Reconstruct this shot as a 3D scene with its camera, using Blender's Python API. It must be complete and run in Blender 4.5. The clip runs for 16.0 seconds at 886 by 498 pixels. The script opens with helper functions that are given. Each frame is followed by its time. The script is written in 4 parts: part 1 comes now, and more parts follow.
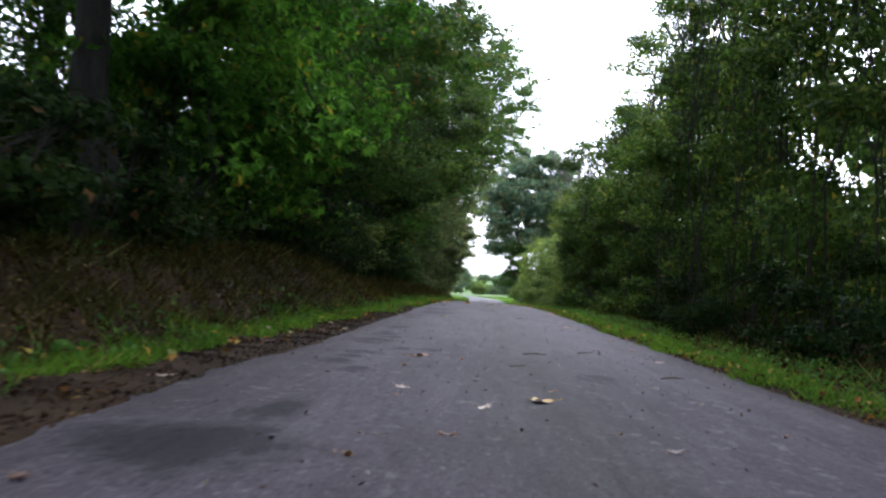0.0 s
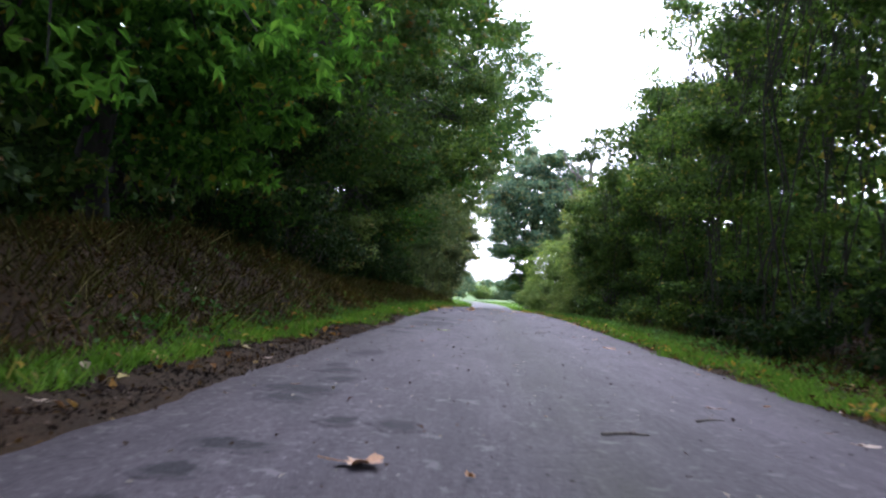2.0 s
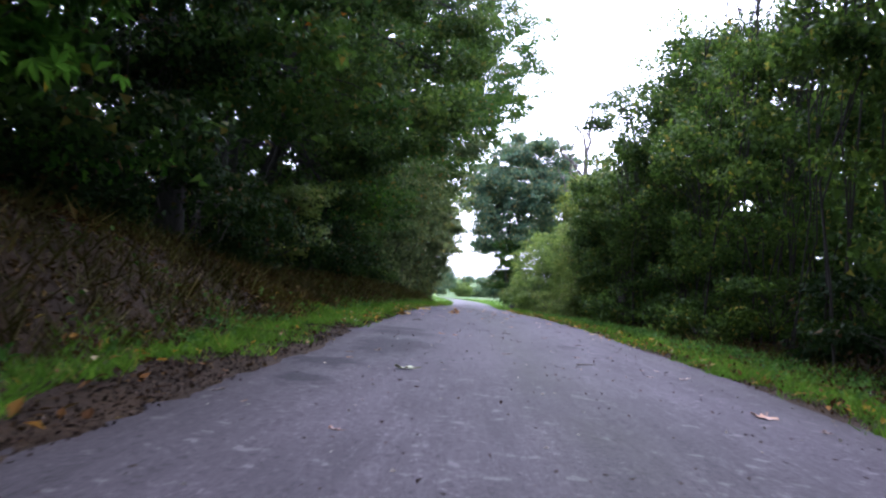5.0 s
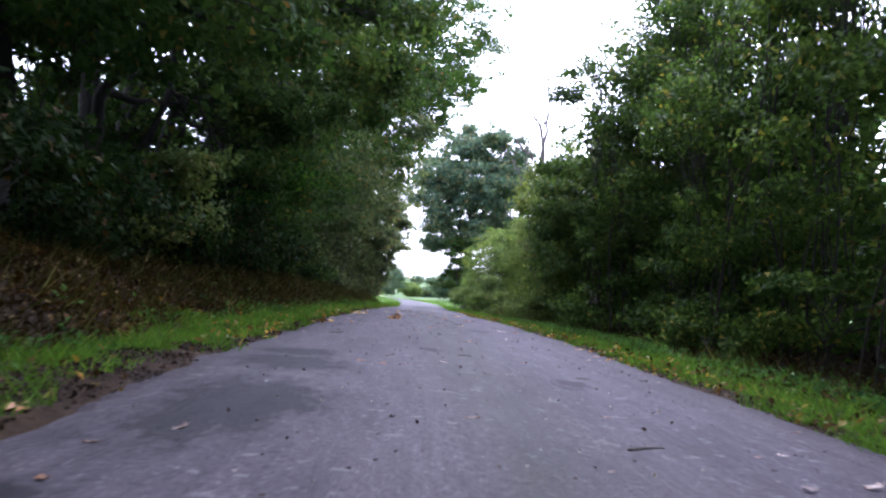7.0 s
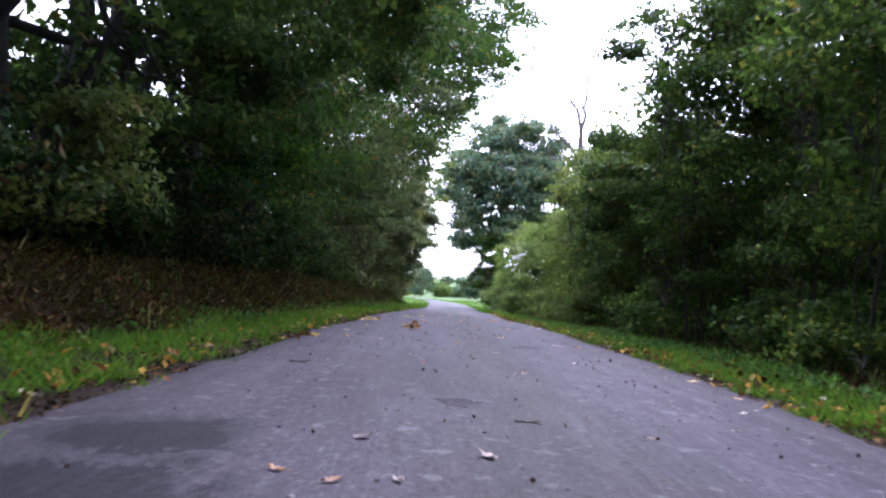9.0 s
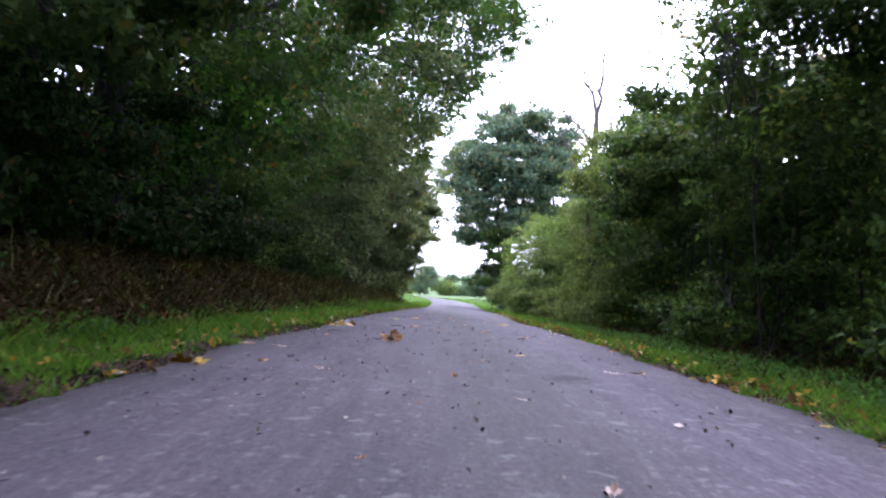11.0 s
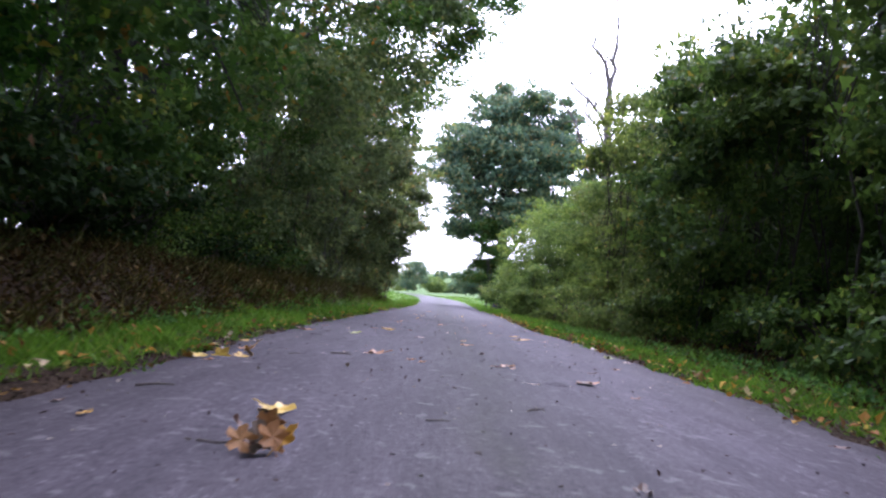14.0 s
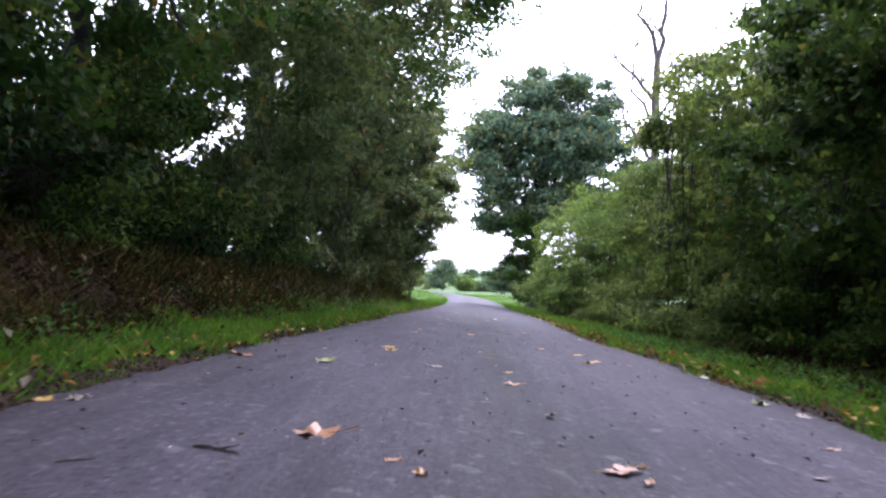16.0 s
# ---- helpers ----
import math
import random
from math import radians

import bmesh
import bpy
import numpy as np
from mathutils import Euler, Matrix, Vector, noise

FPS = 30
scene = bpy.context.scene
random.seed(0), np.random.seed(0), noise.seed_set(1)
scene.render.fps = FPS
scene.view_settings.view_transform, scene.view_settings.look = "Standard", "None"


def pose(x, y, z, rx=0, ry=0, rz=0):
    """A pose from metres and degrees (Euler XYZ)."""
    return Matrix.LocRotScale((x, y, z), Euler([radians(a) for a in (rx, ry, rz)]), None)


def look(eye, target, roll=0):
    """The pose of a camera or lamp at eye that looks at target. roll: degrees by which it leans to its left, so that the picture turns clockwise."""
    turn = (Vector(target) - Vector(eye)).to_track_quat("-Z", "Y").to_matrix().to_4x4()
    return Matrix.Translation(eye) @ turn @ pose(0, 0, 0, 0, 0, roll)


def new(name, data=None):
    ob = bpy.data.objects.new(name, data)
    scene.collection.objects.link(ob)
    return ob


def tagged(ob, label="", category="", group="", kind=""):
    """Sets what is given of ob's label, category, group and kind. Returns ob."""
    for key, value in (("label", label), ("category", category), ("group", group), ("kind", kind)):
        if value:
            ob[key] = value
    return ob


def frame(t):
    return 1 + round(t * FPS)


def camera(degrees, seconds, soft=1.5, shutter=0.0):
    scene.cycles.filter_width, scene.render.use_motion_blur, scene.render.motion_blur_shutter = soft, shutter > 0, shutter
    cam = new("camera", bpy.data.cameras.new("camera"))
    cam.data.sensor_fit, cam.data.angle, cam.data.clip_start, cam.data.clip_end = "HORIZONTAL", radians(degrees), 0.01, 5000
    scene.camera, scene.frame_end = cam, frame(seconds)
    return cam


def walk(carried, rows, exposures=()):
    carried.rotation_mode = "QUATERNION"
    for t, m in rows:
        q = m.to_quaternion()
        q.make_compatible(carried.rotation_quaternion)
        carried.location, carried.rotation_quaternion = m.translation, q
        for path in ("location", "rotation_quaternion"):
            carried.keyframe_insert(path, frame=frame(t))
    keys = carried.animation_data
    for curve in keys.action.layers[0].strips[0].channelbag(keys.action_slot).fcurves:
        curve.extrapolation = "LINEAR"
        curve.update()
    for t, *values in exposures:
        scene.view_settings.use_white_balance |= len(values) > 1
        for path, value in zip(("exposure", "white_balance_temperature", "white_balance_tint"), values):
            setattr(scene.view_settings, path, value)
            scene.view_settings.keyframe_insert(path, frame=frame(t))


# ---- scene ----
cam = camera(53.8, 16.0, soft=2.25, shutter=0.5)
METRES, EYE, TILT, LEAN, TURN = 28.947, 0.55, 0.3, 3.0, 2.6
ROWS = [
    (0.0, 0.0, 0.0, 0.0, -0.18, 2.36, -4.45),
    (0.5, 0.0008, 0.0338, -0.0001, -1.82, 2.34, -4.8),
    (1.0, 0.002, 0.0672, -0.0003, -1.83, 2.42, -5.04),
    (1.5, 0.0025, 0.1002, -0.0006, -1.08, 2.55, -5.15),
    (2.0, 0.0026, 0.1333, -0.0007, -0.02, 2.65, -5.05),
    (2.5, 0.0026, 0.1657, -0.0009, 0.55, 2.8, -5.25),
    (3.0, 0.0029, 0.1977, -0.0008, 0.26, 2.5, -5.17),
    (5.5, 0.0075, 0.3542, -0.0004, -2.64, 2.65, -5.85),
    (6.0, 0.0102, 0.387, -0.0003, -4.32, 2.91, -5.72),
    (6.5, 0.0131, 0.4203, -0.0002, -4.46, 2.89, -5.61),
    (7.0, 0.0161, 0.4522, -0.0003, -4.61, 2.87, -5.44),
    (7.5, 0.0191, 0.484, -0.0001, -4.99, 2.66, -5.51),
    (8.0, 0.0215, 0.5164, 0.0, -3.83, 2.75, -5.2),
    (8.5, 0.0236, 0.5473, 0.0002, -3.38, 2.58, -5.05),
    (9.0, 0.0249, 0.5776, -0.0003, -2.65, 2.7, -5.03),
    (11.5, 0.036, 0.7276, -0.001, -2.07, 2.54, -5.3),
    (12.0, 0.0368, 0.7583, -0.0008, -1.36, 2.55, -5.27),
    (12.5, 0.0378, 0.7877, -0.0009, -0.93, 2.44, -5.3),
    (13.0, 0.039, 0.8181, -0.001, -1.98, 2.43, -5.52),
    (13.5, 0.0404, 0.8489, -0.0013, -2.05, 2.42, -5.58),
    (14.0, 0.042, 0.8774, -0.0014, -3.0, 2.43, -5.62),
    (14.5, 0.0445, 0.9075, -0.0016, -3.4, 2.8, -5.5),
    (15.0, 0.0465, 0.9384, -0.0016, -2.98, 2.53, -5.25),
    (15.5, 0.0476, 0.9681, -0.002, -1.67, 2.38, -5.38),
    (16.0, 0.0483, 0.9984, -0.0021, -1.04, 2.15, -5.27),
]
walk(cam, [(t, pose(0, 0, EYE, TILT, LEAN, TURN) @ pose(METRES * x, METRES * y, METRES * z, 90 + pitch, roll, yaw)) for t, x, y, z, yaw, pitch, roll in ROWS],
     [(0.0, 2.2, 5650, 15), (0.5, 2.38, 5650, 16), (1.5, 2.46, 5550, 18), (3.0, 2.6, 5500, 22), (5.5, 2.42, 5300, 26), (9.0, 2.56, 5350, 29), (13.0, 2.58, 5400, 30), (16.0, 2.42, 5450, 28)])

# ---- sky and sun: a bright overcast day ----
SUN_UP, SUN_ROUND = radians(50), radians(12)
world = bpy.data.worlds.new("overcast_sky")
scene.world = world
world.use_nodes = True
wn = world.node_tree
wn.nodes.clear()
sky = wn.nodes.new("ShaderNodeTexSky")
sky.sky_type, sky.sun_disc, sky.sun_elevation, sky.sun_rotation = "NISHITA", False, SUN_UP, SUN_ROUND
sky.air_density, sky.dust_density = 1.5, 4.0
veil = wn.nodes.new("ShaderNodeHueSaturation")
veil.inputs["Saturation"].default_value = 0.12
back = wn.nodes.new("ShaderNodeBackground")
back.inputs["Strength"].default_value = 0.14
wout = wn.nodes.new("ShaderNodeOutputWorld")
wn.links.new(sky.outputs[0], veil.inputs["Color"])
wn.links.new(veil.outputs[0], back.inputs["Color"])
wn.links.new(back.outputs[0], wout.inputs["Surface"])
sun = new("sun", bpy.data.lights.new("sun", "SUN"))
sun.data.energy, sun.data.angle, sun.data.color = 0.9, radians(35), (1.0, 0.98, 0.95)
sun.matrix_world = look((0, 0, 0), (-math.sin(SUN_ROUND) * math.cos(SUN_UP), -math.cos(SUN_ROUND) * math.cos(SUN_UP), -math.sin(SUN_UP)))

rng = np.random.default_rng(7)


# ---- materials ----
def material(name):
    m = bpy.data.materials.new(name)
    m.use_nodes = True
    nt = m.node_tree
    return m, nt, nt.nodes["Principled BSDF"]


def ramp(nt, source, stops):
    r = nt.nodes.new("ShaderNodeValToRGB")
    while len(r.color_ramp.elements) < len(stops):
        r.color_ramp.elements.new(0.5)
    for e, (p, c) in zip(r.color_ramp.elements, stops):
        e.position, e.color = p, (*c, 1)
    nt.links.new(source, r.inputs[0])
    return r.outputs[0]


def noise_at(nt, scale, detail=4.0, rough=0.55, stretch=(1, 1, 1)):
    co = nt.nodes.new("ShaderNodeTexCoord")
    mp = nt.nodes.new("ShaderNodeMapping")
    mp.inputs["Scale"].default_value = stretch
    nt.links.new(co.outputs["Object"], mp.inputs[0])
    n = nt.nodes.new("ShaderNodeTexNoise")
    n.inputs["Scale"].default_value, n.inputs["Detail"].default_value, n.inputs["Roughness"].default_value = scale, detail, rough
    nt.links.new(mp.outputs[0], n.inputs["Vector"])
    return n.outputs[0]


def mix(nt, factor, a, b, mode="MIX"):
    n = nt.nodes.new("ShaderNodeMix")
    n.data_type, n.blend_type = "RGBA", mode
    for sock, v in ((n.inputs[0], factor), (n.inputs[6], a), (n.inputs[7], b)):
        if isinstance(v, (int, float)):
            sock.default_value = v
        elif isinstance(v, tuple):
            sock.default_value = (*v, 1)
        else:
            nt.links.new(v, sock)
    return n.outputs[2]


def bump(nt, bsdf, height, strength, distance):
    b = nt.nodes.new("ShaderNodeBump")
    b.inputs["Strength"].default_value, b.inputs["Distance"].default_value = strength, distance
    nt.links.new(height, b.inputs["Height"])
    nt.links.new(b.outputs[0], bsdf.inputs["Normal"])


def leaf_material(name, stops, rough=0.5, through_light=0.27, patchy=0.6):
    """Leaves that differ one by one, with light passing through them."""
    m, nt, bsdf = material(name)
    geo = nt.nodes.new("ShaderNodeNewGeometry")
    col = ramp(nt, geo.outputs["Random Per Island"], stops)
    # Bough-sized patches: hue differences, plus light and shade put into the colour.
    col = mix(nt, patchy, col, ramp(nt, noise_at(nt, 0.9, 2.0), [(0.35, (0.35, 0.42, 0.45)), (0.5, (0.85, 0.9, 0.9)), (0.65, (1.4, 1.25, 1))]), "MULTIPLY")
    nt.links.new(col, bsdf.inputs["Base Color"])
    bsdf.inputs["Roughness"].default_value = rough
    bsdf.inputs["Specular IOR Level"].default_value = 0.02
    tr = nt.nodes.new("ShaderNodeBsdfTranslucent")
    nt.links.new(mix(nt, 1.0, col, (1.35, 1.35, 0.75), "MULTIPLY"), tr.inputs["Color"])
    ms = nt.nodes.new("ShaderNodeMixShader")
    ms.inputs[0].default_value = through_light
    nt.links.new(bsdf.outputs[0], ms.inputs[1])
    nt.links.new(tr.outputs[0], ms.inputs[2])
    nt.links.new(ms.outputs[0], nt.nodes["Material Output"].inputs["Surface"])
    return m


def bark_material(name, dark, light):
    m, nt, bsdf = material(name)
    n = noise_at(nt, 14, 6, 0.65, (1, 1, 0.22))
    nt.links.new(ramp(nt, n, [(0.32, dark), (0.7, light)]), bsdf.inputs["Base Color"])
    bsdf.inputs["Roughness"].default_value = 0.95
    bump(nt, bsdf, n, 0.9, 0.03)
    return m


OAK = leaf_material("oak_leaves", [(0.0, (0.0241, 0.0516, 0.0141)), (0.5, (0.039, 0.0798, 0.0193)), (0.9, (0.0566, 0.103, 0.0264)), (0.985, (0.121, 0.095, 0.0264)), (1.0, (0.17, 0.0737, 0.0176))], 0.55, 0.35)
SPRAY = leaf_material("young_maple_leaves", [(0.0, (0.0306, 0.0816, 0.0125)), (0.5, (0.0561, 0.139, 0.02)), (0.95, (0.0918, 0.202, 0.0312)), (1.0, (0.255, 0.173, 0.025))], 0.45, 0.5)
MAPLE = leaf_material("maple_leaves", [(0.0, (0.0133, 0.0365, 0.0075)), (0.5, (0.0306, 0.0845, 0.0137)), (0.93, (0.0632, 0.154, 0.0225)), (1.0, (0.204, 0.144, 0.025))], 0.5, 0.45)
HAZEL = leaf_material("hazel_leaves", [(0.0, (0.0252, 0.047, 0.0131)), (0.55, (0.0505, 0.0923, 0.0217)), (0.93, (0.0977, 0.161, 0.0371)), (1.0, (0.236, 0.194, 0.0391))], 0.55, 0.35)
WILLOW = leaf_material("willow_leaves", [(0.0, (0.07, 0.11, 0.0347)), (0.6, (0.109, 0.166, 0.0486)), (1.0, (0.175, 0.215, 0.073))], 0.5, 0.4)
SALLOW = leaf_material("sallow_leaves", [(0.0, (0.0628, 0.0917, 0.0279)), (0.6, (0.0957, 0.135, 0.0398)), (0.95, (0.143, 0.181, 0.0598)), (1.0, (0.225, 0.169, 0.0798))], 0.5, 0.45)
DULL = leaf_material("thorn_leaves", [(0.0, (0.0642, 0.0864, 0.0394)), (0.6, (0.104, 0.134, 0.0616)), (0.93, (0.158, 0.192, 0.0926)), (1.0, (0.198, 0.116, 0.0493))], 0.5, 0.35)
# Pale bluish leaf colour that puts distance haze onto the far trees.
HAZED_FAR = leaf_material("hazed_far_leaves", [(0.0, (0.0545, 0.0992, 0.0702)), (0.6, (0.109, 0.176, 0.116)), (0.88, (0.164, 0.2, 0.109)), (1.0, (0.242, 0.169, 0.0605))])
# Hazel's colours taken darker, as shade on the deepest growth.
SHADED_HAZEL = leaf_material("shaded_hazel_leaves", [(0.0, (0.0234, 0.0429, 0.0138)), (0.55, (0.0445, 0.0791, 0.0214)), (0.93, (0.0727, 0.121, 0.0322)), (1.0, (0.117, 0.0968, 0.023))], 0.55, 0.35)
# Hedge leaves made paler, standing in for haze with distance.
HAZED_HEDGE = leaf_material("hazed_hedge_leaves", [(0.0, (0.0526, 0.0808, 0.0333)), (0.55, (0.0909, 0.131, 0.0523)), (0.93, (0.134, 0.171, 0.0773)), (1.0, (0.191, 0.143, 0.0417))], 0.5, 0.35)
# Bramble leaves taken near black, with the deep shade in their colour.
SHADED_BRAMBLE = leaf_material("shaded_bramble_leaves", [(0.0, (0.009, 0.019, 0.006)), (0.6, (0.015, 0.031, 0.009)), (0.92, (0.028, 0.05, 0.015)), (1.0, (0.08, 0.04, 0.018))], 0.7, 0.2)
LITTER = leaf_material("dead_leaves", [(0.0, (0.013, 0.0076, 0.0032)), (0.4, (0.033, 0.0181, 0.0072)), (0.75, (0.0638, 0.038, 0.0152)), (0.94, (0.13, 0.0855, 0.036)), (1.0, (0.219, 0.171, 0.08))], 0.75, 0.12)
GRASS = leaf_material("grass_blades", [(0.0, (0.04, 0.0847, 0.0115)), (0.6, (0.066, 0.136, 0.0166)), (0.94, (0.098, 0.181, 0.0282)), (1.0, (0.19, 0.158, 0.0576))], 0.5, 0.4, 0.35)
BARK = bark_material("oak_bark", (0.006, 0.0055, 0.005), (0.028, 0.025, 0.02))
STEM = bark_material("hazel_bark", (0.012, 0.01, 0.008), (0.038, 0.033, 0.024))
DEADWOOD = bark_material("grey_deadwood", (0.07, 0.06, 0.055), (0.2, 0.175, 0.16))


def asphalt(name, tone, worn, moss=0.0, under=None):
    m, nt, bsdf = material(name)
    grain, chips = noise_at(nt, 120, 3, 0.7), noise_at(nt, 38, 2, 0.5)
    blot = noise_at(nt, 1.1, 6, 0.65, (1, 0.35, 1))
    streak = noise_at(nt, 6.5, 5, 0.65, (1, 0.1, 1))
    col = ramp(nt, blot, [(0.3, tuple(c * 0.78 for c in tone)), (0.7, tuple(c * 1.18 for c in tone))])
    if under:
        old = ramp(nt, blot, [(0.3, tuple(c * 0.78 for c in under)), (0.7, tuple(c * 1.18 for c in under))])
        rim = nt.nodes.new("ShaderNodeAttribute")
        rim.attribute_name = "rim"
        frayed = nt.nodes.new("ShaderNodeMath")
        frayed.operation = "MULTIPLY_ADD"
        nt.links.new(noise_at(nt, 11, 6, 0.7, (1, 0.45, 1)), frayed.inputs[0])
        frayed.inputs[1].default_value = 0.75
        nt.links.new(rim.outputs["Fac"], frayed.inputs[2])
        col = mix(nt, ramp(nt, frayed.outputs[0], [(0.66, (0, 0, 0)), (0.74, (0.55, 0.55, 0.55)), (0.88, (1, 1, 1))]), col, old)
    col = mix(nt, 0.5, col, ramp(nt, streak, [(0.35, (0.62, 0.62, 0.62)), (0.65, (1.3, 1.28, 1.26))]), "MULTIPLY")
    col = mix(nt, 0.35, col, ramp(nt, noise_at(nt, 32, 4, 0.7, (1, 0.07, 1)), [(0.35, (0.66, 0.66, 0.66)), (0.65, (1.3, 1.3, 1.3))]), "MULTIPLY")
    col = mix(nt, 0.8, col, ramp(nt, grain, [(0.3, (0.4, 0.4, 0.4)), (0.7, (1.6, 1.6, 1.6))]), "MULTIPLY")
    col = mix(nt, 0.85, col, ramp(nt, chips, [(0.28, (0.4, 0.4, 0.4)), (0.45, (1, 1, 1)), (0.62, (1, 1, 1)), (0.72, (2.2, 2.15, 2.1))]), "MULTIPLY")
    spots = ramp(nt, noise_at(nt, 10, 5, 0.6, (1, 0.8, 1)), [(worn, (0, 0, 0)), (worn + 0.05, (0.85, 0.85, 0.85))])
    col = mix(nt, spots, col, (0.085, 0.079, 0.082))
    if moss:
        co = nt.nodes.new("ShaderNodeTexCoord")
        sep = nt.nodes.new("ShaderNodeSeparateXYZ")
        nt.links.new(co.outputs["Object"], sep.inputs[0])
        # wheel tracks worn pale, the crown and the edges left dark
        across = nt.nodes.new("ShaderNodeMapRange")
        across.inputs[1].default_value, across.inputs[2].default_value = -1.4, 2.0
        nt.links.new(sep.outputs[0], across.inputs[0])
        col = mix(nt, 1.0, col, ramp(nt, across.outputs[0], [(0.0, (0.72, 0.7, 0.68)), (0.09, (1.0, 0.98, 0.97)), (0.22, (1.1, 1.08, 1.1)), (0.4, (0.96, 0.96, 0.95)), (0.52, (0.82, 0.84, 0.78)), (0.62, (0.94, 0.94, 0.93)), (0.78, (1.12, 1.08, 1.14)), (0.93, (1.0, 0.97, 0.98)), (1.0, (0.62, 0.6, 0.58))]), "MULTIPLY")
        strip = ramp(nt, sep.outputs[0], [(0.0, (0, 0, 0)), (0.28, (1, 1, 1)), (0.62, (0, 0, 0))])
        grown = mix(nt, 1.0, strip, ramp(nt, noise_at(nt, 3.0, 6, 0.7, (1, 0.3, 1)), [(0.45, (0, 0, 0)), (0.75, (moss, moss, moss))]), "MULTIPLY")
        col = mix(nt, grown, col, (0.026, 0.027, 0.017))
    nt.links.new(col, bsdf.inputs["Base Color"])
    bsdf.inputs["Roughness"].default_value = 0.83
    bsdf.inputs["Specular IOR Level"].default_value = 0.075
    bump(nt, bsdf, mix(nt, 0.5, grain, chips), 0.6, 0.008)
    return m


ROAD_TONE = (0.044, 0.039, 0.045)
ROAD = asphalt("worn_asphalt", ROAD_TONE, 0.61, 0.7)
PATCH = asphalt("dark_patch_asphalt", (0.014, 0.013, 0.016), 0.74, 0.0, ROAD_TONE)


def earth_material():
    m, nt, bsdf = material("earth_and_litter")
    n1, n2 = noise_at(nt, 2.2, 6, 0.65), noise_at(nt, 30, 5, 0.7)
    col = ramp(nt, n1, [(0.3, (0.014, 0.008, 0.004)), (0.55, (0.028, 0.017, 0.008)), (0.75, (0.048, 0.03, 0.014))])
    col = mix(nt, 0.6, col, ramp(nt, n2, [(0.3, (0.5, 0.5, 0.5)), (0.7, (1.5, 1.4, 1.3))]), "MULTIPLY")
    co = nt.nodes.new("ShaderNodeTexCoord")
    sep = nt.nodes.new("ShaderNodeSeparateXYZ")
    nt.links.new(co.outputs["Object"], sep.inputs[0])
    far = nt.nodes.new("ShaderNodeMapRange")
    far.inputs[1].default_value, far.inputs[2].default_value = 76, 84
    nt.links.new(sep.outputs[1], far.inputs[0])
    side = nt.nodes.new("ShaderNodeMath")
    side.operation = "ABSOLUTE"
    nt.links.new(sep.outputs[0], side.inputs[0])
    wide = nt.nodes.new("ShaderNodeMapRange")
    wide.inputs[1].default_value, wide.inputs[2].default_value = 10, 13
    nt.links.new(side.outputs[0], wide.inputs[0])
    field = nt.nodes.new("ShaderNodeMath")
    field.operation = "MAXIMUM"
    nt.links.new(far.outputs[0], field.inputs[0])
    nt.links.new(wide.outputs[0], field.inputs[1])
    meadow = ramp(nt, noise_at(nt, 0.06, 5, 0.6), [(0.35, (0.042, 0.082, 0.017)), (0.6, (0.056, 0.1, 0.023)), (0.75, (0.08, 0.105, 0.038))])
    col = mix(nt, field.outputs[0], col, meadow)
    nt.links.new(col, bsdf.inputs["Base Color"])
    bsdf.inputs["Roughness"].default_value = 0.95
    bsdf.inputs["Specular IOR Level"].default_value = 0.1
    bump(nt, bsdf, n2, 0.8, 0.04)
    return m


EARTH = earth_material()


# ---- mesh helpers ----
def mesh_of(name, verts, faces, mat, smooth=False):
    """A mesh from arrays: vertices (n, 3) and quads (m, 4)."""
    me = bpy.data.meshes.new(name)
    verts, faces = np.asarray(verts, np.float32), np.asarray(faces, np.int32)
    me.vertices.add(len(verts))
    me.vertices.foreach_set("co", verts.ravel())
    k = faces.shape[1]
    me.loops.add(faces.size)
    me.loops.foreach_set("vertex_index", faces.ravel())
    me.polygons.add(len(faces))
    me.polygons.foreach_set("loop_start", np.arange(len(faces), dtype=np.int32) * k)
    me.polygons.foreach_set("use_smooth", np.full(len(faces), smooth))
    me.update(calc_edges=True)
    me.materials.append(mat)
    return me


def piece(name, verts, faces, mat, parent=None, label="", smooth=False):
    ob = new(name, mesh_of(name, verts, faces, mat, smooth))
    if parent:
        ob.parent = parent
    if label:
        tagged(ob, label)
    return ob


def unit(v):
    return v / np.maximum(np.linalg.norm(v, axis=-1, keepdims=True), 1e-9)


def leaves(pos, length, width=0.62, droop=0.35, flat=0.6, aim=None, out=None, small=False):
    """Folded leaf blades at the places pos: vertices and quads."""
    n = len(pos)
    d = rng.normal(size=(n, 3)) + (0 if aim is None else aim)
    d[:, 2] -= droop
    d = unit(d)
    up = rng.normal(size=(n, 3)) * 0.8
    up[:, 2] += flat * 2
    up *= 0.6
    if out is not None:
        up += out
    side = unit(np.cross(d, up))
    nor = np.cross(side, d)
    ln = (length * rng.uniform(0.65, 1.25, n))[:, None]
    w = ln * width * 0.5
    if small:
        v = np.stack([pos - side * w, pos + side * w, pos + d * ln], 1).reshape(-1, 3)
        return v, np.arange(3 * n).reshape(-1, 3)
    mid = pos + d * ln * 0.45
    v = np.stack([pos, mid + side * w + nor * w * 0.35, pos + d * ln - nor * ln * 0.12, mid - side * w + nor * w * 0.35], 1).reshape(-1, 3)
    return v, np.arange(4 * n).reshape(-1, 4)


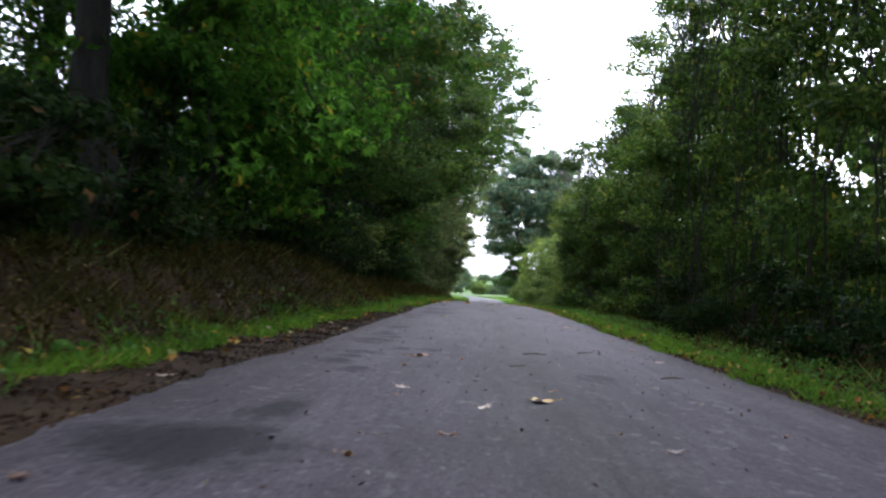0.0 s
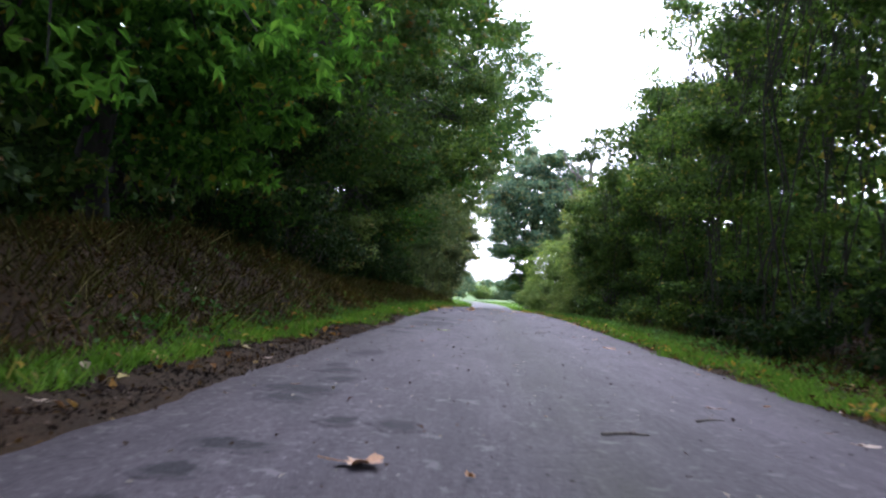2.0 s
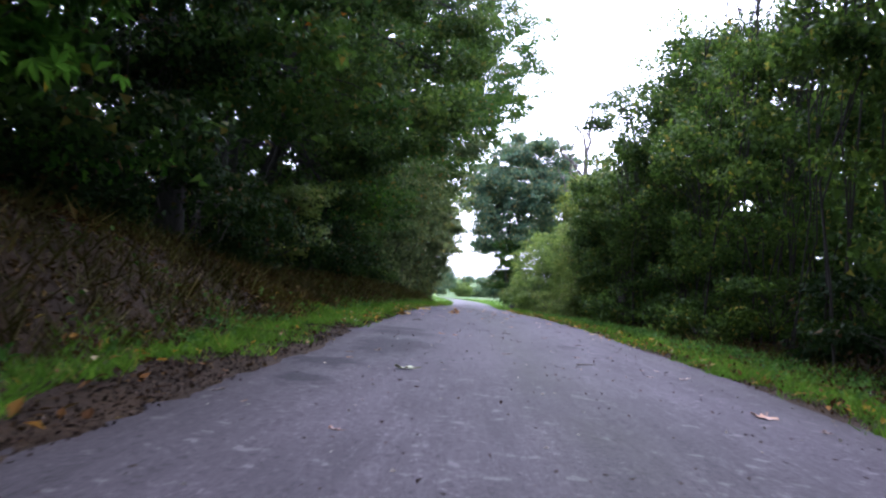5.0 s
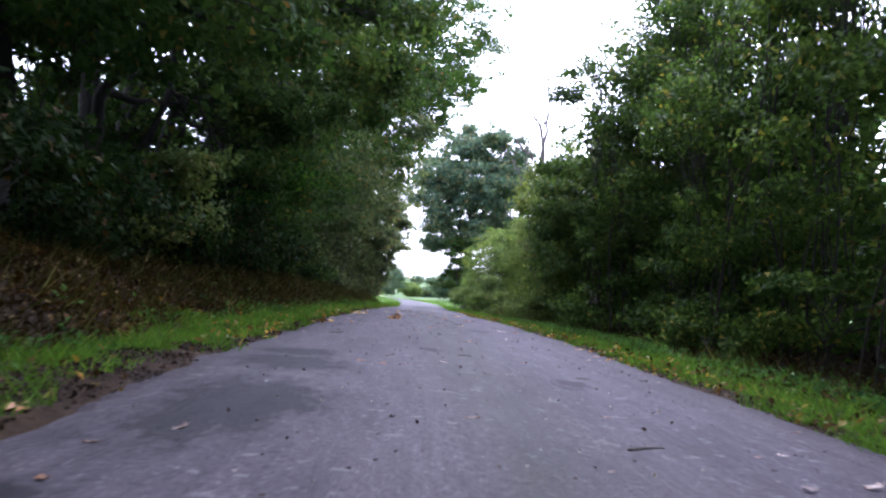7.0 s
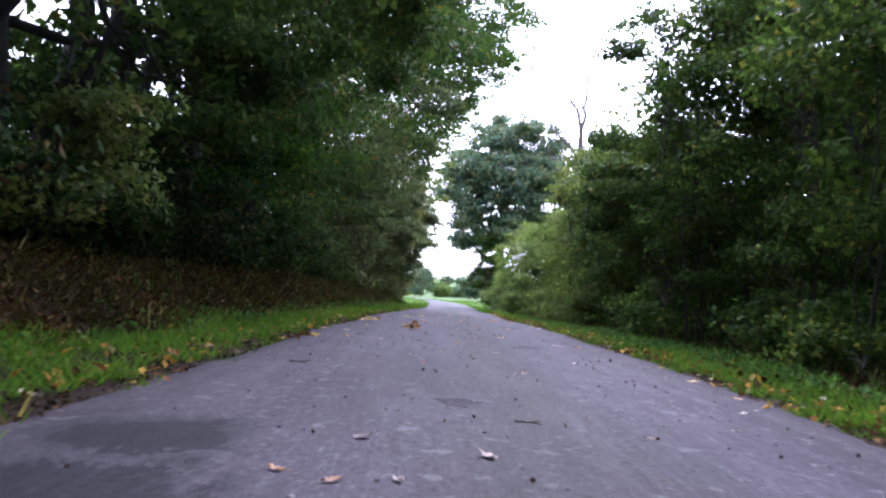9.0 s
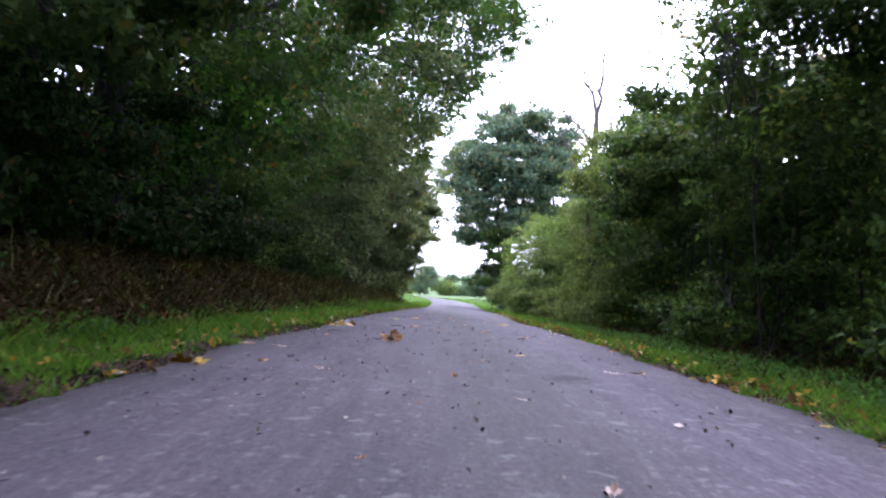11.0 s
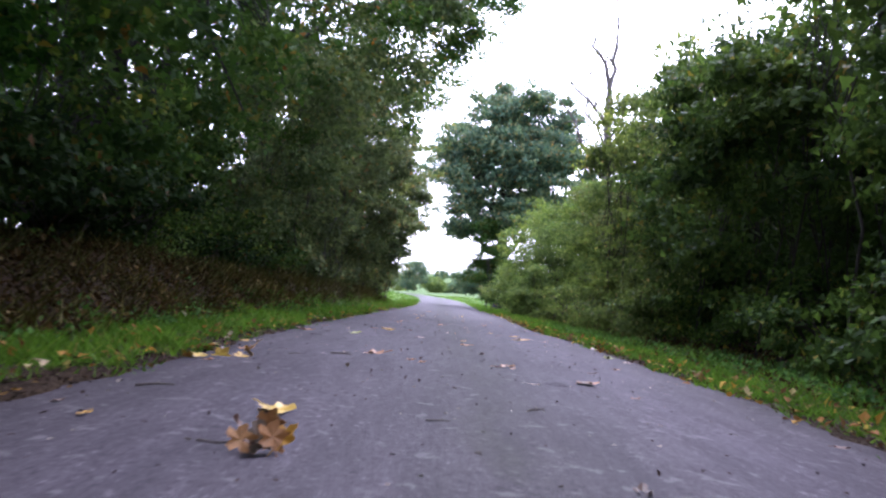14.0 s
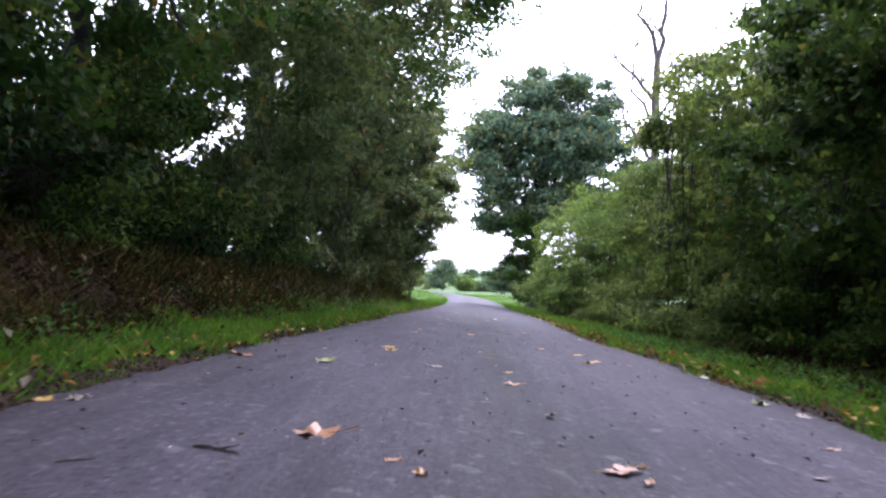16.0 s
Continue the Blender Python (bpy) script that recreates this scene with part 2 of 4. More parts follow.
def palmate(pos, length, droop=0.9):
    """Three-lobed maple leaves at the places pos."""
    n = len(pos)
    d = rng.normal(size=(n, 3))
    d[:, 2] -= droop
    d = unit(d)
    up = rng.normal(size=(n, 3)) * 0.5 + [0, 0, 0.7]
    side = unit(np.cross(d, up))
    nor = np.cross(side, d)
    ln = (length * rng.uniform(0.65, 1.25, n))[:, None]
    lobes = []
    for turn, size in ((-0.85, 0.78), (0.0, 1.0), (0.85, 0.78)):
        a = math.cos(turn) * d + math.sin(turn) * side
        b = math.cos(turn) * side - math.sin(turn) * d
        tip, w = pos + a * ln * size - nor * ln * 0.14, ln * 0.17
        mid = pos + a * ln * size * 0.5
        lobes.append(np.stack([pos, mid + b * w + nor * w * 0.3, tip, mid - b * w + nor * w * 0.3], 1))
    return np.concatenate(lobes, 1).reshape(-1, 3), np.arange(12 * n).reshape(-1, 4)


def tube(points, radii, sides=8, knobbly=0.0):
    points, radii = np.asarray(points, float), np.asarray(radii, float)
    n = len(points)
    tang = unit(np.gradient(points, axis=0))
    ref = np.where(np.abs(tang[:, 2:3]) > 0.9, np.array([[1.0, 0, 0]]), np.array([[0, 0, 1.0]]))
    a = unit(np.cross(tang, ref))
    b = np.cross(tang, a)
    th = np.linspace(0, 2 * np.pi, sides, endpoint=False)
    rr = radii[:, None] * (1 + knobbly * rng.normal(size=(n, sides)))
    v = points[:, None] + rr[..., None] * (np.cos(th)[None, :, None] * a[:, None] + np.sin(th)[None, :, None] * b[:, None])
    i = np.arange(n - 1)[:, None] * sides
    j, k = np.arange(sides)[None], (np.arange(sides)[None] + 1) % sides
    f = np.stack([i + j, i + k, i + sides + k, i + sides + j], -1).reshape(-1, 4)
    return v.reshape(-1, 3), f


def joined(parts):
    vs, fs, at = [], [], 0
    for v, f in parts:
        vs.append(v)
        fs.append(np.asarray(f) + at)
        at += len(v)
    return np.concatenate(vs), np.concatenate(fs)


def bough(a, b, r0, r1, n=7, sag=0.12, wobble=0.05):
    """A bent, tapering branch from a to b."""
    a, b = np.asarray(a, float), np.asarray(b, float)
    t = np.linspace(0, 1, n)[:, None]
    ln = np.linalg.norm(b - a)
    p = a + (b - a) * t
    p[:, 2] += (np.sin(t * np.pi) * sag * ln)[:, 0]
    jit = rng.normal(size=(n, 3)) * wobble * ln
    jit[0] = jit[-1] = 0
    p += jit * np.sin(t * np.pi)
    return p, r0 + (r1 - r0) * t[:, 0]


def empty(name, x, y, z):
    e = new(name)
    e.location = (x, y, z)
    e.empty_display_size = 0.2
    return e


# ---- ground, road ----
LEFT_EDGE, RIGHT_EDGE = -1.35, 1.99


def smooth_step(a, b, v):
    t = np.clip((v - a) / (b - a), 0, 1)
    return t * t * (3 - 2 * t)


def bend(y):
    return 0.36 * smooth_step(42, 58, y) - 0.0019 * np.maximum(y - 80, 0) ** 2


def fall(y):
    y = np.asarray(y, float)
    return -0.0125 * np.maximum(np.minimum(y, 73) - 35, 0) * smooth_step(33, 40, y) + 0.0055 * np.clip(y - 76, 0, 54) + 0.065 * np.exp(-((y - 25) / 9) ** 2)


def road_z(x, y):
    x = np.asarray(x, float) - bend(y)
    return 0.045 - 0.045 * x - 0.008 * x * x + fall(y)


def ground_z(x, y):
    x, y = np.asarray(x, float), np.asarray(y, float)
    u = x - bend(y)
    base = 0.045 - 0.045 * np.clip(u, -2.2, 3.2) - 0.008 * np.clip(u, -2.2, 3.2) ** 2
    inside = smooth_step(LEFT_EDGE - 0.12, LEFT_EDGE + 0.22, u) * (1 - smooth_step(RIGHT_EDGE - 0.2, RIGHT_EDGE + 0.1, u))
    base = base - 0.06 * inside + 0.015
    open_land = smooth_step(62, 76, y)
    wave = 0.10 * np.sin(y * 0.43 + 1) + 0.08 * np.sin(y * 1.13) + 0.05 * np.sin(y * 2.3 + x)
    tall = 0.56 + 0.34 * np.exp(-((y - 13) / 6.0) ** 2) + 0.1 * np.exp(-((y - 36) / 5.0) ** 2) + 0.5 * wave
    bank = smooth_step(-2.0, -3.25, u + 0.5 * wave) * tall * (1 - 0.95 * open_land)
    right = -0.06 * smooth_step(3.0, 4.2, u) + 0.25 * smooth_step(5.0, 9.0, u)
    rough = 0.025 * np.sin(x * 5.1 + y * 3.3) * np.sin(y * 4.7 - x * 2) * (1 - inside) * (np.abs(x) < 14)
    hills = 14 * smooth_step(190, 900, y) + 10 * smooth_step(300, 1400, np.abs(x))
    return base + fall(y) + bank + right * (1 - open_land) + rough + hills


def sheet(xs, ys, height):
    gx, gy = np.meshgrid(xs, ys)
    v = np.stack([gx, gy, height(gx, gy)], -1).reshape(-1, 3)
    nx = len(xs)
    i = (np.arange(len(ys) - 1)[:, None] * nx + np.arange(nx - 1)[None]).ravel()
    return v, np.stack([i, i + 1, i + nx + 1, i + nx], -1)


xs = np.concatenate([-np.geomspace(2600, 9, 26), np.arange(-8.6, 9.2, 0.16), np.geomspace(9.8, 2600, 26)])
ys = np.concatenate([-np.geomspace(2600, 13, 16), np.arange(-12, 84, 0.4), np.arange(84, 150, 1.5), np.geomspace(152, 3200, 36)])
ground = piece("ground", *sheet(xs, ys, ground_z), EARTH, smooth=True)
tagged(ground, "brown earth verge and bank with green fields beyond", "ground", kind="structure")

road_u = np.concatenate([[LEFT_EDGE - 0.1], np.linspace(LEFT_EDGE, RIGHT_EDGE, 25), [RIGHT_EDGE + 0.1]])
road_y = np.concatenate([np.arange(-30, 0, 0.4), np.arange(0, 46, 0.14), np.arange(46, 150, 0.8)])
gu, gy = np.meshgrid(road_u, road_y)
edge = 0.025 * np.sin(gy * 2.1) + 0.035 * np.sin(gy * 0.77 + 2) + 0.022 * rng.normal(size=gy.shape) + 0.02 * np.sin(gy * 9.3) * np.sin(gy * 3.1)
gx = gu + bend(gy) + np.where(np.abs(gu - 0.34) > 1.55, edge, 0)
gz = road_z(gx, gy) + 0.006 * np.sin(gx * 2.3 + gy * 0.9)
gz[:, [0, -1]] -= 0.07
n = len(road_u)
i = (np.arange(len(road_y) - 1)[:, None] * n + np.arange(n - 1)[None]).ravel()
road = piece("road", np.stack([gx, gy, gz], -1).reshape(-1, 3), np.stack([i, i + 1, i + n + 1, i + n], -1), ROAD, smooth=True)
tagged(road, "narrow worn grey asphalt lane with crumbling edges", "road", kind="structure")


# ---- trees and shrubs ----
def clumped(n_leaves, centre, radii, lobe=1.0, clump=0.26, shell=0.5, floor=None, keep=None, per=46, boxy=1.0, thick=8, dome=True):
    """Leaf places: boughs through an ellipsoid, sprays on each bough, leaves on each spray. Gives the leaves, the sprays and each leaf's way out of its bough."""
    centre, radii = np.asarray(centre, float), np.asarray(radii, float)
    n_sprays = max(int(n_leaves / per), 12)
    n_lobes = max(int(n_sprays / (thick * (1.4 if dome else 1.0))), 6)

    def draw(k):
        q = rng.uniform(-1, 1, size=(k * 3, 3))
        size = (np.abs(q) ** (2 / boxy)).sum(1) ** (boxy / 2)
        q = q[(size < 1) & (size > shell)]
        p = centre + q * radii
        k = len(p)
        ok = np.ones(k, bool)
        if floor is not None:
            ok &= p[:, 2] > floor
        if keep is not None:
            ok &= keep(p)
        return p[ok]

    lobes = draw(n_lobes * 4)[:n_lobes]
    who = rng.integers(len(lobes), size=n_sprays)
    size = lobe * rng.uniform(0.5, 1.25, len(lobes))
    off = unit(rng.normal(size=(n_sprays, 3))) * rng.uniform(0.6, 1.0, n_sprays)[:, None]
    off[:, 2] = np.abs(off[:, 2]) * 0.8 - 0.3 if dome else off[:, 2] * 0.75
    sprays = lobes[who] + off * size[who][:, None]
    if floor is not None:
        sprays[:, 2] = np.maximum(sprays[:, 2], floor + rng.uniform(0, 0.4, n_sprays))
    if keep is not None:
        ok = keep(sprays)
        sprays, who = sprays[ok], who[ok]
    sw = np.repeat(np.arange(len(sprays)), per)
    p = sprays[sw] + rng.normal(size=(len(sw), 3)) * np.array([1, 1, 0.42]) * (clump * rng.uniform(0.6, 1.3, len(sprays)))[sw][:, None]
    out = unit(p - lobes[who[sw]]) * 0.9 + unit(p - centre) * 0.6
    if keep is not None:
        ok = keep(p)
        p, out = p[ok], out[ok]
    return p, sprays, out


HOLLOWS = ((3.5, 8.7, 4.6, -4.5), (17.0, 22.7, 3.0, -5.2), (23.4, 26.2, 3.4, -5.4), (28.6, 31.7, 2.2, -5.0))


def clear_left(p):
    """Room that the lane's traffic keeps free of leaves, from the left hedge."""
    u = p[:, 0] - bend(p[:, 1])
    z = p[:, 2]
    near = -2.85 + 0.3 * np.sin(p[:, 1] * 0.8) + np.clip(z - 1.5, 0, 5.5) * 0.8
    lump = 0.32 * np.sin(1.9 * p[:, 1] + 1.2 * z) * np.sin(2.3 * z - 0.9 * p[:, 1]) + 0.3 * np.sin(0.83 * p[:, 1] + 2) * np.sin(1.1 * z + 0.5 * p[:, 1]) - 0.1
    mid = -2.85 + np.clip(z - 1.4, 0, 6) * 0.62 + np.clip(z - 7.4, 0, 3.0) * 1.0
    end = -2.6 + 0.62 * np.clip(z + 0.3, 0, 3.1)
    m1, m2 = smooth_step(43, 46, p[:, 1]), smooth_step(56, 61, p[:, 1])
    near = near + np.exp(-((p[:, 1] - 38.5) / 3.5) ** 2) * np.clip(z - 6.5, 0, 3.0) * 0.45
    # hollows under the boughs, where the trunks stand free
    for y0, y1, top, back in HOLLOWS:
        deep = smooth_step(y0, y0 + 1.2, p[:, 1]) * (1 - smooth_step(y1 - 0.3, y1, p[:, 1])) * (1 - smooth_step(top - 0.5, top + 0.5, z + 0.4 * np.sin(p[:, 1] * 2.3)))
        near = near * (1 - deep) + np.minimum(near, back) * deep
    lim = (near * (1 - m1) + mid * m1) * (1 - m2) + np.where(z > 5, np.maximum(end, mid), end) * m2
    return u < lim + lump * np.clip(z - 0.8, 0.2, 1.6) * (1 - 0.75 * m2)


def clear_right(p):
    u, y, z = p[:, 0] - bend(p[:, 1]), p[:, 1], p[:, 2]
    lim = 4.1 + 0.3 * np.sin(p[:, 1] * 0.9 + 1) - np.clip(p[:, 2] - 0.9, 0, 2.2) * 0.32 + np.clip(p[:, 2] - 4.5, 0, 6) * 0.08 - 0.7 * np.exp(-((y - 33) / 2.6) ** 2) * smooth_step(2.0, 4.0, z)
    lim = lim * (1 - smooth_step(38, 44, y)) + (3.6 + 0.2 * np.sin(y * 1.3) - 0.1 * np.clip(z - 0.5, 0, 2)) * smooth_step(38, 44, y)
    # thin and gappy low down, so that the upright stems show
    gap = np.sin(2.1 * y + 0.8 * z) * np.sin(1.7 * z - 0.6 * y + 1.3 * u) + 0.35 * np.sin(5.3 * y + 3.1 * z + 2 * u)
    low = smooth_step(0.5, 1.0, z) * (1 - smooth_step(2.6, 3.8, z)) * (1 - smooth_step(24, 30, y))
    return (u > lim) & (gap > -1.6 + 1.75 * low)


# "ashes" and "elms" group hedge trees recoloured for haze and shade
GROUPS = {"oak_tree": "oaks along the lane", "alder_tree": "alders in the coppice", "paled_hedge_tree": "ashes on the bank", "darkened_hedge_tree": "elms on the bank", "maple_tree": "maples on the bank", "maple_sapling": "saplings on the bank", "hedge_shrub": "hedge on the bank", "thorn_bush": "thorn bushes at the field end",
          "coppice_shrub": "coppice beside the verge", "backing_shrub": "bushes behind the hedges", "willow_shrub": "willows by the verge", "bramble_bush": "brambles along the lane",
          "field_shrub": "bushes in the far fields", "hedgerow_tree": "far hedgerow"}


def with_inner(v, f, n, centre, radii, keep):
    """Adds larger leaves deep inside a crown, to block light and darken its gaps."""
    q = rng.normal(size=(n, 3))
    q = centre + unit(q) * rng.uniform(0.1, 1, n)[:, None] ** 0.4 * radii
    q = q[q[:, 2] > 0.7]
    if keep is not None:
        q = q[keep(q - [-0.7 if centre[0] < 0 else 0.7, 0, 0])]
    small = f.shape[1] == 3
    return joined([(v, f), leaves(q, 0.17, 0.8, small=small)])


def tree(name, x, y, trunk_r, height, centre, radii, n_leaves, leaf, mat, label, limbs=7, keep=None, lean=(0, 0), bark=None, shell=0.5, width=0.75, lobe=1.0, floor=None, clump=0.22, twigs=8, thick=7, forks=0, inner=0):
    """A tree: trunk, limbs with twigs, and a crown of leaves about a given middle."""
    global rng
    rng = np.random.default_rng(int(abs(x * 131 + y * 977) * 10))
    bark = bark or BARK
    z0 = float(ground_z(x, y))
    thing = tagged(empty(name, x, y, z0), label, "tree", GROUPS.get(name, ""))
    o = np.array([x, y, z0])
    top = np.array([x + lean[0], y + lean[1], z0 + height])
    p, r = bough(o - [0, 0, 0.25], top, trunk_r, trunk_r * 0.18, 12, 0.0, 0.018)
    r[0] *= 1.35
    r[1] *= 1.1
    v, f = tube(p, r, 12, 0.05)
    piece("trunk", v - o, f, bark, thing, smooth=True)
    for j in range(forks):
        a = o + [0.15 * j, 0.5 * (j + 1) * (-1) ** j, -0.2]
        fp, fr = bough(a, o + [1.3 + 0.5 * j, 1.4 * (-1) ** j + 0.6, height * 0.62], trunk_r * 0.62, 0.05, 9, 0.02, 0.03)
        v, f = tube(fp, fr, 10, 0.05)
        piece("trunk", v - o, f, bark, thing, smooth=True)
    small = mat not in (MAPLE, SPRAY) and leaf < 0.3
    if small:
        n_leaves, leaf = int(n_leaves * 1.65), leaf * 0.8
    pts, c, out = clumped(n_leaves, centre, radii, lobe, clump, shell, z0 + 0.6 if floor is None else floor, keep, thick=thick * 1.25 if small else thick, per=60 if small else 46, dome=mat not in (HAZED_FAR, HAZED_HEDGE) and y < 37)
    ends = c[rng.permutation(len(c))]
    for j in range(limbs):
        s = int(rng.uniform(3, 10))
        lp, lr = bough(p[s], ends[j], r[s] * 0.5, 0.012, 8, 0.08, 0.05)
        bits = [tube(lp, lr, 7, 0.05)]
        for e in c[np.argsort(np.linalg.norm(c - ends[j], axis=1))[1:1 + twigs]]:
            k = int(rng.uniform(2, 7))
            bits.append(tube(*bough(lp[k], e, max(lr[k] * 0.5, 0.012), 0.005, 5, 0.05, 0.06), 5))
        v, f = joined(bits)
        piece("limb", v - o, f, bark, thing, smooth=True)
    v, f = palmate(pts, leaf * 1.1, 0.6) if mat is SPRAY else leaves(pts, leaf, width, out=out, small=small)
    if inner:
        v, f = with_inner(v, f, inner, np.array(centre) + [(x - centre[0]) * 0.35, 0, -0.3], np.array(radii) * [0.6, 0.8, 0.78], keep)
    piece("crown", v - o, f, mat, thing)
    return thing


def shrub(name, x, y, reach, height, n_leaves, leaf, mat, label, stems=8, keep=None, width=0.75, shell=0.45, bark=None, lobe=0.75, clump=0.19, category="shrub", boxy=0.75, droop=0.35, face=0.0, inner=0):
    """A many-stemmed bush, leafy from the ground to its top."""
    global rng
    rng = np.random.default_rng(int(abs(x * 131 + y * 977) * 10))
    z0 = float(ground_z(x, y))
    thing = tagged(empty(name, x, y, z0), label, category, GROUPS.get(name, ""))
    o = np.array([x, y, z0])
    mid = np.array([x, y, z0 + height * 0.5])
    small = mat not in (MAPLE, SPRAY) and leaf < 0.3
    if small:
        n_leaves, leaf = int(n_leaves * 1.6), leaf * 0.8
    pts, c, out = clumped(n_leaves, mid, (reach[0], reach[1], height * 0.5), lobe, clump, shell, z0 + 0.05, keep, boxy=boxy, per=60 if small else 46, dome=mat not in (HAZED_FAR, WILLOW, DULL, SALLOW))
    tops = c[np.argsort(-c[:, 2])[:max(len(c) // 2, 4)]]
    for j in range(stems):
        foot = o + [rng.uniform(-0.5, 0.5) * reach[0] * 0.6 + face * (j % 2), rng.uniform(-0.5, 0.5) * reach[1] * 1.2, 0]
        foot[2] = float(ground_z(foot[0], foot[1])) - 0.1
        w = 0.6 if not face else 0.3
        e = tops[int(rng.integers(len(tops)))] * [w, w, 1] + foot * [1 - w, 1 - w, 0]
        sp, sr = bough(foot, e, rng.uniform(0.012, 0.03 if not face else 0.022) * min(1, height / 4), 0.005, 8, 0.0, 0.04 if not face else 0.02)
        bits = [tube(sp, sr, 6)]
        for q in c[np.argsort(np.linalg.norm(c - e, axis=1))[:6]]:
            bits.append(tube(*bough(sp[int(rng.uniform(3, 7))], q, 0.01, 0.004, 4, 0.05, 0.05), 4))
        v, f = joined(bits)
        piece("stem", v - o, f, bark or STEM, thing, smooth=True)
    v, f = leaves(pts, leaf, width, droop, out=out, small=small)
    if inner:
        v, f = with_inner(v, f, inner, mid + [0.4 * (1 if x > 0 else -1), 0, -0.2], np.array([reach[0] * 0.55, reach[1] * 0.95, height * 0.42]), keep)
    piece("foliage", v - o, f, mat, thing)
    return thing


# left hedge trees on the bank: x, y, trunk radius, height, crown middle, crown radii, leaves
HEDGE_TREES = [
    (-5.6, 1.5, 0.24, 8.5, (-3.6, 1.8, 6.0), (4.4, 3.4, 4.2), 12500, MAPLE, "maple_tree", "dark maple tree with low hanging boughs on the bank"),
    (-3.95, 12.2, 0.15, 10.5, (-3.6, 11.5, 5.8), (3.6, 4.6, 4.6), 26000, MAPLE, "maple_tree", "thick-trunked maple with bright green drooping leaves"),
    (-3.95, 8.8, 0.21, 10.5, (-3.4, 8.6, 6.8), (3.0, 3.2, 3.4), 9000, MAPLE, "maple_tree", "thick-trunked maple standing at the edge of the bank"),
    (-5.7, 17.0, 0.20, 10.0, (-3.8, 17.0, 6.2), (3.8, 4.2, 4.6), 20000, OAK, "oak_tree", "dark green oak leaning over the lane"),
    (-4.85, 22.8, 0.22, 11.0, (-3.6, 22.0, 6.6), (3.9, 4.2, 5.2), 25000, OAK, "oak_tree", "dark green oak leaning over the lane"),
    (-5.1, 26.2, 0.2, 10.5, (-3.5, 26.5, 6.4), (3.9, 4.0, 5.2), 25000, SHADED_HAZEL, "darkened_hedge_tree", "hedge tree with shade-darkened leaves leaning over the lane"),
    (-5.4, 29.2, 0.2, 10.0, (-3.8, 30.0, 6.6), (3.8, 4.0, 5.2), 24000, SHADED_HAZEL, "darkened_hedge_tree", "hedge tree with shade-darkened leaves, a few turning"),
]
FIELD_END_TREES = [
    (-4.5, 31.8, 0.27, 11.5, (-3.6, 34.0, 6.8), (3.8, 4.4, 5.4), 21500, OAK, "oak_tree", "black-trunked oak in deep shade on the bank"),
    (-5.3, 38.2, 0.3, 12.5, (-2.4, 38.5, 7.6), (4.9, 4.2, 5.4), 14000, OAK, "oak_tree", "dark green oak leaning over the lane"),
    (-5.4, 42.0, 0.22, 10.5, (-3.9, 43.0, 6.8), (3.8, 4.2, 5.2), 20500, HAZED_HEDGE, "paled_hedge_tree", "grey-green hedge tree, leaves paled as if hazed, leaning over the lane"),
    (-5.2, 50.0, 0.42, 15.0, (-2.1, 50.5, 10.9), (6.3, 5.6, 6.2), 38000, OAK, "oak_tree", "tall spreading oak whose crown overhangs the lane"),
    (-5.5, 57.0, 0.26, 10.0, (-3.6, 57.5, 6.0), (4.0, 4.6, 4.6), 22000, HAZED_HEDGE, "paled_hedge_tree", "grey-green tree, leaves paled as if hazed, at the field end of the hedge"),
]
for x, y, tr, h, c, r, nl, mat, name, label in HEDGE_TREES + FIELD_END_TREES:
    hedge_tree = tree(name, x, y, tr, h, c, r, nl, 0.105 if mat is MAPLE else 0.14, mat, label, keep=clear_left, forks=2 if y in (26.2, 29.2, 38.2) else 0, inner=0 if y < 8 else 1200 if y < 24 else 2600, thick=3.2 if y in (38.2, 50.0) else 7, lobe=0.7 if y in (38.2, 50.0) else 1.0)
    if y == 50.0:
        tall_oak, TALL_OAK = hedge_tree, np.array([x, y, float(ground_z(x, y))])
    if y == 12.2:
        hanging_maple, HANGING = hedge_tree, np.array([x, y, float(ground_z(x, y))])

# the tall oak's lowest boughs, far out over the lane
rng = np.random.default_rng(50)
for c, r, nl in (((1.0, 49.5, 12.2), (2.6, 3.2, 2.6), 9500), ((0.2, 50.5, 8.8), (1.7, 2.6, 1.8), 4600)):
    pts, sprays, out = clumped(nl, c, r, 0.7, 0.24, 0.1, keep=clear_left, per=60, thick=3, dome=False)
    v, f = leaves(pts, 0.12, 0.75, out=out, small=True)
    piece("crown", v - TALL_OAK, f, OAK, tall_oak)
    for e in sprays[rng.permutation(len(sprays))[:14]]:
        v, f = tube(*bough(TALL_OAK + np.array([0.6, 0.2, 8.5]), e, 0.06, 0.01, 8, 0.06, 0.05), 6)
        piece("limb", v - TALL_OAK, f, BARK, tall_oak, smooth=True)

# maple boughs that hang low towards the lane, with large bright leaves
rng = np.random.default_rng(51)
sprays = []
for x, y, z, n in ((-3.2, 14.0, 1.85, 240), (-2.0, 12.5, 2.6, 200), (-1.7, 9.7, 2.3, 160), (-2.6, 11.2, 2.6, 240), (-2.7, 13.2, 2.3, 200), (-2.4, 10.2, 3.1, 240), (-1.6, 13.6, 3.4, 240), (-2.1, 15.2, 3.3, 240), (-2.9, 9.2, 1.9, 160)):
    e = np.array([x, y, z])
    bp, br = bough(HANGING + np.array([0.1, 0.0, 3.2]), e, 0.035, 0.006, 9, 0.16, 0.04)
    along = bp[rng.integers(4, 9, n)] + rng.normal(size=(n, 3)) * [0.3, 0.36, 0.13]
    v, f = tube(bp, br, 6)
    piece("limb", v - HANGING, f, BARK, hanging_maple, smooth=True)
    sprays.append(palmate(along, 0.15))
v, f = joined(sprays)
